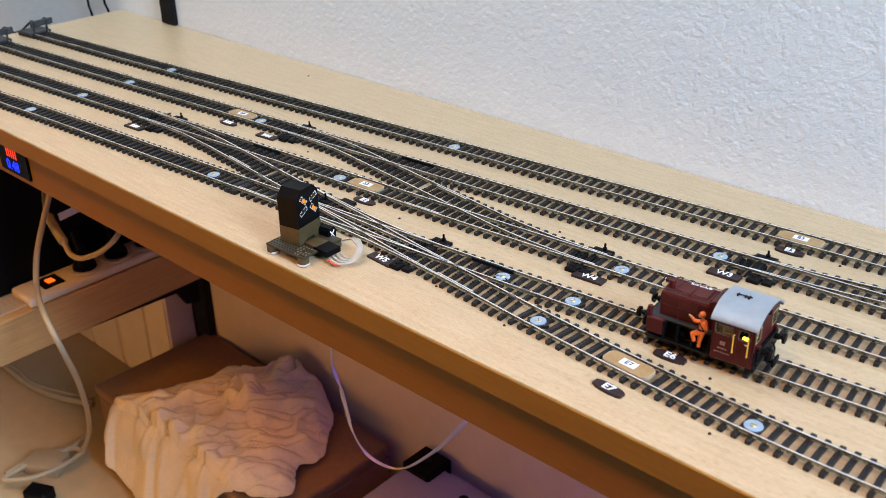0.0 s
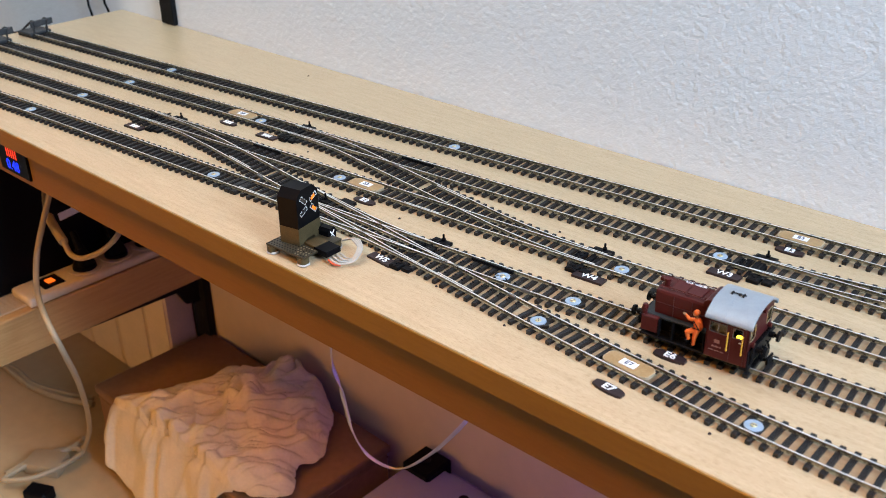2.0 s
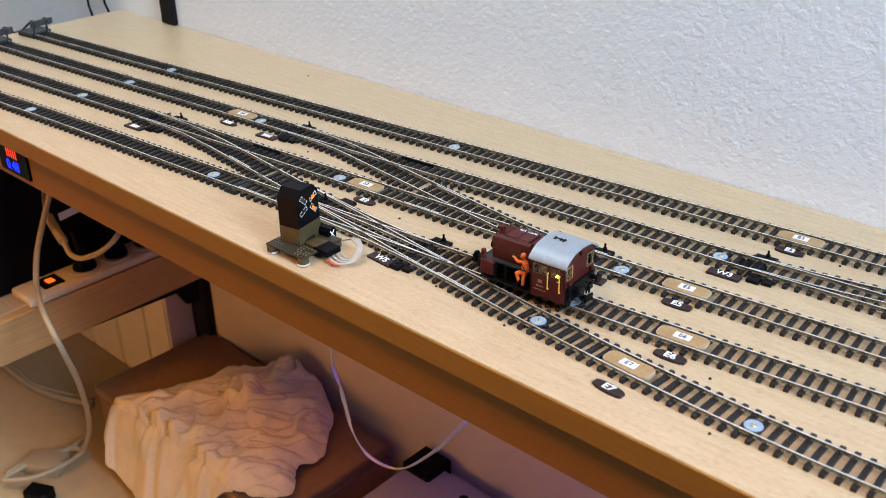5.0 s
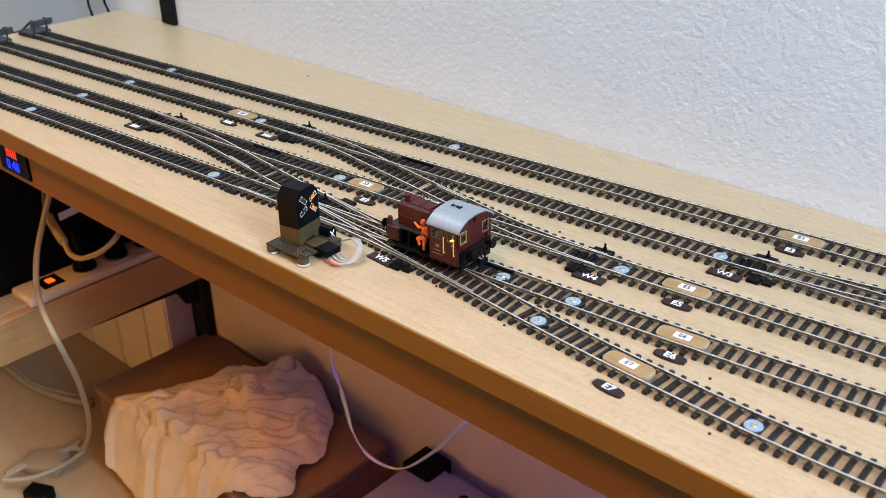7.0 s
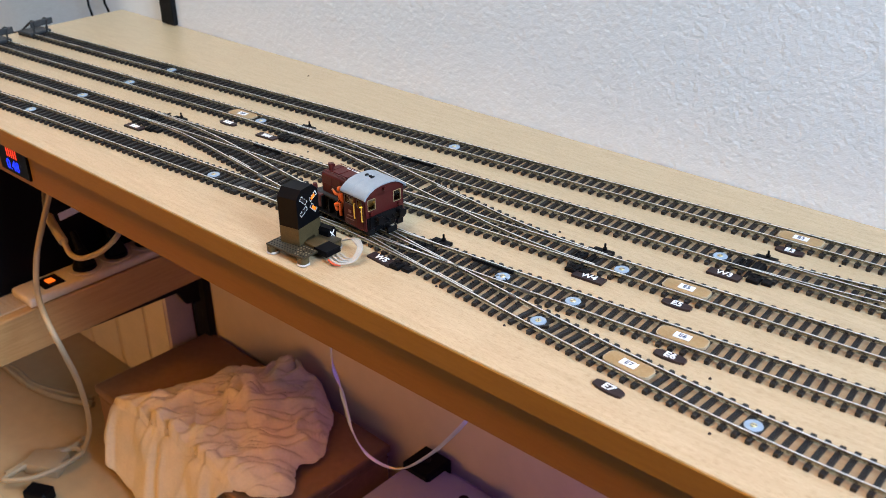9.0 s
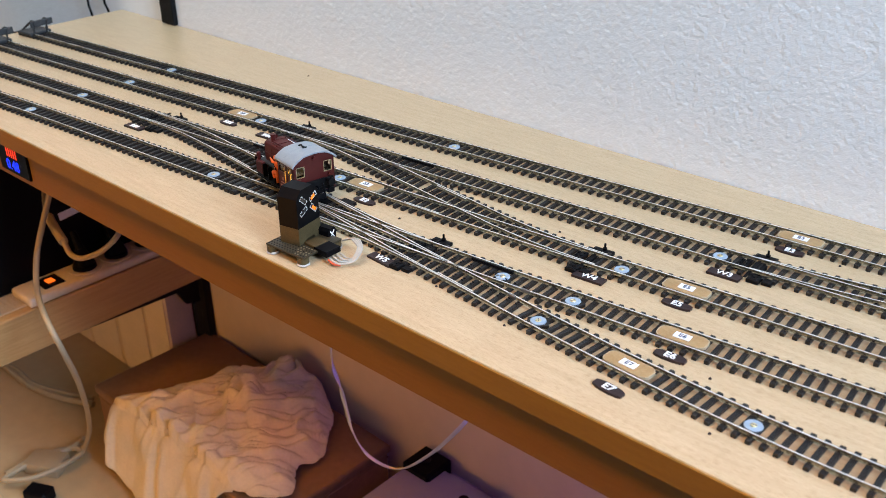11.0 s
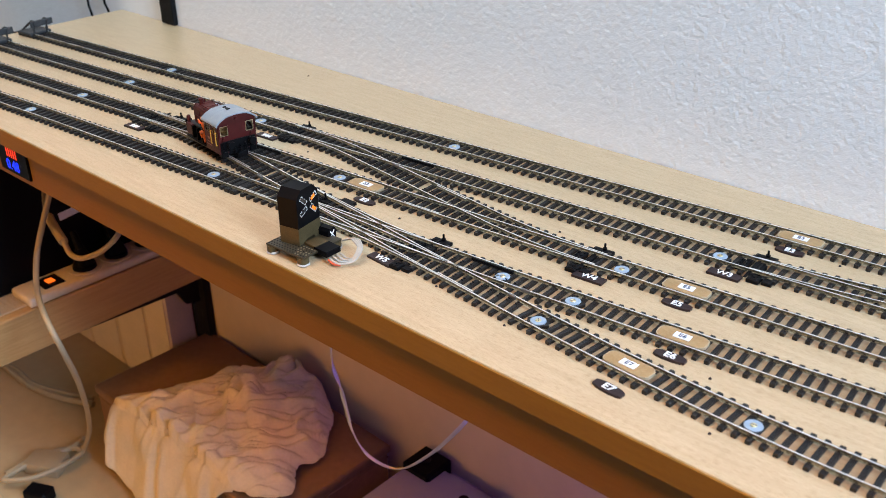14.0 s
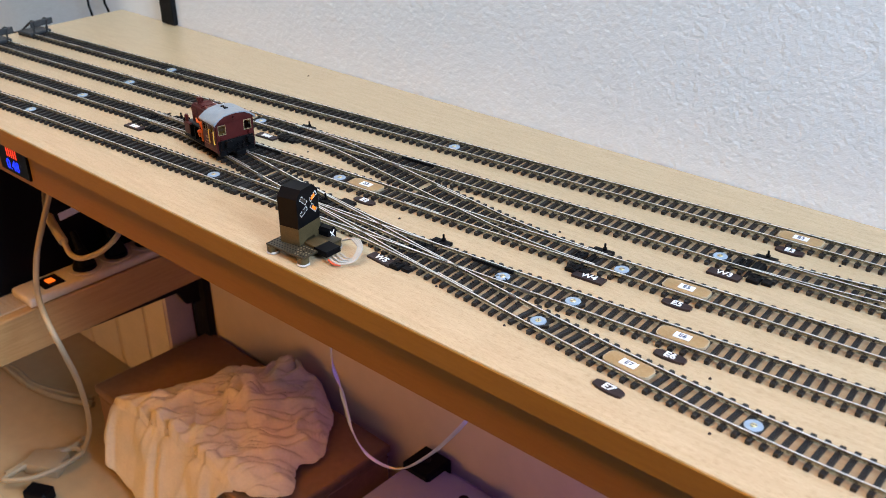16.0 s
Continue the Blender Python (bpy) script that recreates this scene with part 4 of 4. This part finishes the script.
# ---- display in the front rail ----
RAIL_Y = 0.016
GLOW_BLUE, GLOW_RED = glowing("blue_digits", (0.008, 0.035, 1.0), 1.6), glowing("red_digits", (1.0, 0.05, 0.02), 1.3)
disp = thing("panel_meter", pose(-0.8885, RAIL_Y - 0.001, -0.0435), "black digital panel meter with blue and red digits", "panel meter")
part("bezel", box(-0.0290, 0.0290, -0.0015, 0.006, -0.0140, 0.0165, 0.0006), SATIN, disp)
part("blue_digits", lettering("0.48", 0.0150, 0.0001), GLOW_BLUE, disp, "glowing blue digits", pose(-0.002, -0.0017, -0.0055, 90, 0, 0))
part("red_digits", bars((0.0015, 0.0015, 0.0015, 0.0015, 0.0015), 0.009, 0.0030), GLOW_RED, disp, "glowing red digits", pose(-0.001, -0.0017, 0.0078, 90, 0, 0))

# ---- below the board ----
side_shelf = thing("side_shelf", pose(0, 0, 0), "thick beech side shelf below the board", "shelf")
part("panel", box(-1.75, -1.052, 0.005, DEPTH - 0.014, -0.314, -0.290, 0.001), BEECH, side_shelf)
part("end_fascia", box(-1.0518, -1.036, 0.003, DEPTH - 0.018, -0.348, -0.291, 0.0015), BEECH_PALE, side_shelf, "beech end board")
IVORY = material("ivory_plastic", (0.60, 0.51, 0.38), 0.4, 0, 0.05, 20, 0.05, 400)
SWITCH = glowing("glowing_orange_switch", (1.0, 0.15, 0.01), 1.3)
strip = thing("power_strip", pose(-1.061, 0.003, -0.2905), "ivory power strip with black plugs and a lit switch", "power strip")
part("body", box(-0.0245, 0.0240, 0.052, 0.292, 0.0, 0.0125, 0.004, seg=3), IVORY, strip, smooth=True)
part("switch_frame", box(-0.015, 0.014, 0.078, 0.106, 0.0121, 0.0143, 0.001), SATIN, strip)
part("switch", box(-0.0060, 0.0060, 0.087, 0.097, 0.0140, 0.0155, 0.001), SWITCH, strip, "glowing orange rocker switch")
for y in (0.140, 0.185, 0.230, 0.272):
    socket = part("socket", rod((0, y, 0.0121), (0, y, 0.0141), 0.0205, 28), IVORY, strip, "round socket", smooth=True)
    bm = rod((0, y, 0.0141), (0, y, 0.0185), 0.0150, 24, 0.0145)
    add_rod(bm, (0, y, 0.0182), (-0.004, y, 0.0400), 0.0145, 24, 0.0060)
    add_rod(bm, (-0.004, y, 0.0390), (-0.014, y, 0.0600), 0.0055, 14, 0.0040)
    part("plug", bm, SATIN, socket, "black plug", smooth=True)
case = thing("equipment_case", pose(0, 0, 0), "black equipment case with cables in the shade", "equipment case")
part("casing", box(-1.42, -1.090, 0.006, DEPTH - 0.013, -0.290, -0.062, 0.003), SATIN, case)
for k in range(9):
    part("vent_slot", box(-1.40 + 0.031 * k, -1.38 + 0.031 * k, 0.0045, 0.0062, -0.24, -0.09), DARKPAD, case)
part("sticker", box(-0.0005, 0.0005, -0.014, 0.014, -0.005, 0.005), PAPER, case, "white printed sticker", Matrix.Translation((-1.089, 0.150, -0.211)) @ pose(0, 0, 0, 6, 0, 0))
CABLE = material("beige_cable", (0.35, 0.27, 0.165), 0.45, 0, 0.06, 60)
def cable(pts, r, label, mat=CABLE, flat=1.0):
    return tagged(part("cable", tube(pts, r, 10, 10, flat), mat, None, "", None, True), label, "cable", "cables under the board")
cable([(-0.941, 0.070, -0.097), (-0.956, 0.070, -0.122), (-0.965, 0.060, -0.156), (-0.972, 0.050, -0.190), (-0.944, 0.030, -0.214), (-0.866, 0.000, -0.205), (-0.843, 0.000, -0.237), (-0.891, 0.030, -0.318), (-1.003, 0.080, -0.450), (-1.069, 0.100, -0.533), (-1.117, 0.090, -0.604), (-1.126, 0.060, -0.643), (-1.106, 0.030, -0.661)], 0.0033, "beige mains cable hanging down in front of the shelf")
cable([(-1.030, 0.100, -0.140), (-0.993, 0.080, -0.154), (-0.970, 0.075, -0.163), (-0.943, 0.070, -0.170), (-0.932, 0.070, -0.184), (-0.906, 0.070, -0.180), (-0.868, 0.075, -0.160), (-0.841, 0.080, -0.137), (-0.846, 0.090, -0.129), (-0.853, 0.100, -0.109)], 0.0030, "beige cable looping up under the board")
tagged(part("cable_joint", tube([(-0.985, 0.078, -0.157), (-0.973, 0.075, -0.161), (-0.955, 0.072, -0.168), (-0.942, 0.070, -0.172)], 0.0052, 12, 6), CABLE, None, "", None, True), "beige plug sleeve on the looping cable", "cable joint")
WHITEFLAT = material("white_ribbon_cable", (0.62, 0.60, 0.60), 0.5, 0, 0.04, 80)
cable([(-0.533, 0.100, -0.135), (-0.533, 0.100, -0.151), (-0.532, 0.100, -0.169), (-0.524, 0.100, -0.187), (-0.531, 0.110, -0.217), (-0.535, 0.120, -0.254), (-0.528, 0.130, -0.283), (-0.498, 0.130, -0.282), (-0.465, 0.120, -0.257), (-0.427, 0.110, -0.216), (-0.398, 0.100, -0.180), (-0.370, 0.090, -0.142), (-0.354, 0.090, -0.114)], 0.0024, "flat white ribbon cable hanging in a loop", WHITEFLAT, 0.35)
cable([(-1.498, 0.137, -0.568), (-1.404, 0.131, -0.568), (-1.310, 0.130, -0.568), (-1.246, 0.143, -0.568), (-1.185, 0.170, -0.568)], 0.0050, "beige cable lying on the lower shelf")
cable([(-1.431, 0.125, -0.566), (-1.357, 0.136, -0.566), (-1.300, 0.135, -0.566), (-1.246, 0.153, -0.566), (-1.197, 0.177, -0.566)], 0.0042, "beige cable lying on the lower shelf")
cable([(-1.112, 0.115, -0.560), (-1.107, 0.086, -0.560), (-1.117, 0.041, -0.560), (-1.116, 0.004, -0.560), (-1.110, -0.003, -0.560), (-1.086, 0.025, -0.560), (-1.080, 0.067, -0.560), (-1.086, 0.096, -0.560), (-1.108, 0.087, -0.560), (-1.123, 0.044, -0.560), (-1.121, 0.003, -0.560)], 0.0040, "coiled beige cable on the lower shelf")
adapter = thing("power_adapter", Matrix.Translation((-1.107, 0.054, -0.575)) @ pose(0, 0, 0, 0, 0, 30), "beige power adapter on the lower shelf", "power adapter")
part("casing", box(-0.026, 0.026, -0.018, 0.018, 0.0, 0.020, 0.004, seg=2), CABLE, adapter, smooth=True)
tagged(part("black_plug", box(-0.018, 0.018, -0.012, 0.012, 0.0, 0.02, 0.003, Matrix.Translation((-1.056, 0.016, -0.575)) @ pose(0, 0, 0, 0, 0, 25)), SATIN), "black plug lying on the lower shelf", "plug")

CARTON = material("brown_cardboard", (0.20, 0.11, 0.055), 0.8, 0, 0.1, 12, 0.1, 200)
carton = thing("cardboard_box", pose(-0.8830, 0.2195, LOW, 0, 0, -1.5), "flat brown cardboard box on the lower shelf", "box")
part("base", box(-0.1930, 0.1930, -0.0915, 0.0915, 0, 0.106, 0.002), CARTON, carton)
part("lid", box(-0.1960, 0.1960, -0.0945, 0.0945, 0.1005, 0.1130, 0.0035, seg=3), CARTON, carton, "overhanging lid of the box", smooth=True)
part("lid_fold", box(-0.1938, 0.1938, -0.0921, 0.0921, 0.0925, 0.0945, 0.0005), CARTON, carton)

# crumpled cloth thrown over the box
LINEN = material("cream_cotton", (0.64, 0.56, 0.42), 0.9, 0, 0.06, 30, 0.3, 900)
TOP = LOW + 0.113
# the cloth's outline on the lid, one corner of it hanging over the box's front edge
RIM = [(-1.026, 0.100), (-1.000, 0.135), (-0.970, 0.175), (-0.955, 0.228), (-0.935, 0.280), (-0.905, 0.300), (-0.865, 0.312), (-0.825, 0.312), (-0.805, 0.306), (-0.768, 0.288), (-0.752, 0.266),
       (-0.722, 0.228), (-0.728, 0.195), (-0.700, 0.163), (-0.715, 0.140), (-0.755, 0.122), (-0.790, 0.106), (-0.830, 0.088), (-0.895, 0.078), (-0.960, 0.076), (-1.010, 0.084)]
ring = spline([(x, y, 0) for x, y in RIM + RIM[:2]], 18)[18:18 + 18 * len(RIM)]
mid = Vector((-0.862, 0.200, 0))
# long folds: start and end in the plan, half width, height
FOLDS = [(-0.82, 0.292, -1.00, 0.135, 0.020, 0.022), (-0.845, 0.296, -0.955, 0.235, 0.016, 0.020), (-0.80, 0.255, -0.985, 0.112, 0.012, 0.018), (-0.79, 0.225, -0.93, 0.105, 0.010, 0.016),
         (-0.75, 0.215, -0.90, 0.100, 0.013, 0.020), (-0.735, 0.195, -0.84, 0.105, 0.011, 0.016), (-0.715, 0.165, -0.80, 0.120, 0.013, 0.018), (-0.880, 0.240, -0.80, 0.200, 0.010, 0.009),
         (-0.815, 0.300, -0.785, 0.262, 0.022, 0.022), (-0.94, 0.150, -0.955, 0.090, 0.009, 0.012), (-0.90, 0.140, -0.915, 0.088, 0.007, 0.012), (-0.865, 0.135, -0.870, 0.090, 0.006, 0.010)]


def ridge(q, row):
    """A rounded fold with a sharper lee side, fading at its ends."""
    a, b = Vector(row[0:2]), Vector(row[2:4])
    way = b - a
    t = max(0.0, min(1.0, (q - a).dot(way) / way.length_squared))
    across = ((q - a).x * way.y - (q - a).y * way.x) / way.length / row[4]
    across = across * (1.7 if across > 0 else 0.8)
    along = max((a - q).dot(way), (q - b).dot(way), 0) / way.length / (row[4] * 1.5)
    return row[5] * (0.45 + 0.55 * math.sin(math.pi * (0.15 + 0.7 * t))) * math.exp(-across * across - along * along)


def crease(q):
    return (1 - min(1.0, abs(noise.noise(q)) * 2.4)) ** 1.6


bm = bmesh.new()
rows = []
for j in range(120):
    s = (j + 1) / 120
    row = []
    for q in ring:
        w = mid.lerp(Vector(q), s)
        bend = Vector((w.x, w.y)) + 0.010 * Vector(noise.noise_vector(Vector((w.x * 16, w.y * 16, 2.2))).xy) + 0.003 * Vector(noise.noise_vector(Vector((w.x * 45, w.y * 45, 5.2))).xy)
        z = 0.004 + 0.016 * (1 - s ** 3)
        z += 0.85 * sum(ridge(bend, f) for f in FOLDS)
        # the part towards the box's end lies smoother
        calm = 0.25 + 0.75 * min(1.0, max(0.0, (w.x + 0.97) / 0.06))
        c, d = bend.x * 0.62 + bend.y * 0.78, bend.x * 0.78 - bend.y * 0.62
        z += calm * (0.0075 * crease(Vector((c * 8, d * 34, 3.3))) ** 1.5 + 0.0062 * crease(Vector((c * 16, d * 82, 7.1))) ** 1.3 + 0.0024 * crease(Vector((c * 40, d * 150, 9.4))) + 0.004 * crease(Vector((d * 9, c * 22, 11.7))) ** 2) + 0.0035 * noise.noise(Vector((w.x * 45, w.y * 45, 1.0)))
        # the twisted tuft by the wall, and the knot in the middle
        r = math.hypot(w.x + 0.850, w.y - 0.298)
        z += 0.032 * math.exp(-(r / 0.030) ** 2) * (1 + 0.28 * math.sin(5.0 * math.atan2(w.y - 0.298, w.x + 0.850) + r * 160))
        r = math.hypot(w.x + 0.858, w.y - 0.222)
        z += 0.016 * math.exp(-((r - 0.016) / 0.006) ** 2) - 0.006 * math.exp(-(r / 0.010) ** 2)
        edge = 0.7 + 0.3 * min(1.0, (1 - s) * 12)
        z = max(0.003, z * edge)
        # over the front edge the sheet falls towards the shelf
        over = max(0.0, 0.122 - w.y)
        drop = 0.0
        if over > 0:
            drop = 2.1 * over * (1 - math.exp(-over / 0.010))
            wave = 0.5 + 0.5 * math.sin(w.x * 105 + 5.0 * noise.noise(Vector((w.x * 22, w.y * 16, 0))))
            w.y += 0.45 * over - 0.008 * wave * min(1.0, over / 0.02)
            z *= 0.55
        w.z = TOP + z - drop
        w.y = min(w.y, DEPTH - 0.006)
        row.append(bm.verts.new(w))
    rows.append(row)
n = len(ring)
for a, b in zip(rows, rows[1:]):
    for k in range(n):
        bm.faces.new((a[k], a[(k + 1) % n], b[(k + 1) % n], b[k]))
bm.faces.new(rows[0])
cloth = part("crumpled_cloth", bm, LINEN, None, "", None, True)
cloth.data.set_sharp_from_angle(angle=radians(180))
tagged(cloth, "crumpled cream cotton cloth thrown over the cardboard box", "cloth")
mod = cloth.modifiers.new("thickness", "SOLIDIFY")
mod.thickness, mod.offset = 0.0016, -1

# pale machine with a black corner piece
MACHINE = material("pale_grey_lacquer", (0.26, 0.24, 0.30), 0.35, 0, 0.04, 12, 0.05, 300)
mach = thing("pale_machine", pose(-0.30, 0.10, LOW), "pale grey machine with a black corner piece", "machine")
part("body", box(-0.335, 0.5, -0.11, 0.218, 0, 0.118, 0.003), MACHINE, mach)
part("top_panel", box(-0.330, 0.5, -0.105, 0.205, 0.119, 0.128, 0.002), MACHINE, mach)
part("corner_piece", box(-0.332, -0.289, 0.174, 0.217, 0.110, 0.137, 0.003), SATIN, mach, "black plastic corner piece")
part("corner_screw", rod((-0.311, 0.195, 0.137), (-0.311, 0.195, 0.139), 0.006, 16), STEEL, mach, "", None, True)
part("knob", rod((-0.232, 0.172, 0.128), (-0.232, 0.172, 0.140), 0.006, 16), SATIN, mach, "small black knob", None, True)
PANEL_CARD = material("pale_panel_card", (0.66, 0.54, 0.38), 0.7, 0, 0.06, 30, 0.1, 300)
# Four slim upright slabs stand in for one wide pale panel.
for x, w, h, a in ((-1.128, 0.060, 0.212, 0), (-1.204, 0.086, 0.206, 0), (-1.298, 0.094, 0.212, 0), (-1.400, 0.100, 0.208, 0)):
    f = thing("folder", pose(x, 0.285, LOW, 0, a, 0), "slim pale slab standing in for part of a wide panel by the wall", "folder", "folders by the wall")
    part("cover", box(-w / 2, w / 2, -0.020, 0.025, 0, h, 0.002), PANEL_CARD, f)
    part("slab_front", box(-w / 2 + 0.003, w / 2 - 0.003, -0.0215, -0.0198, 0.01, h - 0.012), PANEL_CARD, f)


# ---- what moves ----
SWITCH_AT = 0.37
PATH = dense([(0.2, 0.003), (0.0, 0.001), (-0.2, -0.003), (-0.34, -0.003), (-0.38, -0.0025), (-0.42, 0.0), (-0.47, 0.0055), (-0.51, 0.0125), (-0.55, 0.0208), (-0.60, 0.0315), (-0.66, 0.0440), (-0.72, 0.0530)])[::-1]
# seconds and the middle of the cab roof's rear edge along the tracks
RUN = [(0, -0.1469), (1.7, -0.1469), (1.85, -0.1476), (2.0, -0.1497), (2.25, -0.1555), (2.5, -0.1634), (3, -0.1839), (3.5, -0.2041), (4, -0.2244), (6.5, -0.3259), (7, -0.3465), (7.5, -0.3664), (8, -0.3870), (8.5, -0.4081), (9, -0.4285),
       (11.5, -0.5286), (12, -0.5471), (12.5, -0.5675), (13, -0.5868), (13.5, -0.6074), (13.8, -0.6180), (14, -0.6243), (14.3, -0.6275), (16, -0.6275)]


def run_at(t):
    return float(np.interp(t, [r[0] for r in RUN], [r[1] for r in RUN]))


def motions():
    rows, spin0, spin1, fig_rows = [], [], [], []
    steps = [round(0.15 * k, 2) for k in range(107)]
    if steps[-1] < 16.0:
        steps.append(16.0)
    start = run_at(0.0)
    for t in steps:
        u = run_at(t) - 0.0289
        v0, v1 = at_line(PATH, u - 0.015)[0], at_line(PATH, u + 0.015)[0]
        # the flanges lean against the outer rail in the crossover
        lean = min(1.0, max(0.0, (-0.39 - u) / 0.12))
        m = TRACK @ pose(u + 0.0032 * lean, (v0 + v1) / 2 - 0.0006 * lean, R_TOP, 0, 0, math.degrees(math.atan2(v1 - v0, 0.03)) - 2.4 * lean)
        rows.append((t, m))
        fig_rows.append((t, m @ pose(-0.0012, -0.0150, 0.0052)))
        angle = math.degrees((run_at(t) - start) / 0.0049)
        for spin, (ws, x) in zip((spin0, spin1), wheelsets):
            spin.append((t, pose(x, 0, 0.0049, 0, angle, 0)))
    walk(loco, rows)
    walk(figure, fig_rows)
    walk(wheelsets[0][0], spin0)
    walk(wheelsets[1][0], spin1)
    one, two = pose(0, -0.0040, 0.0313, 50, 0, 0), pose(0, 0.0058, 0.0310, -62, 0, 0)
    walk(lit_slide, [(0.0, one), (SWITCH_AT, one), (SWITCH_AT + 0.07, two), (16.0, two)])


motions()
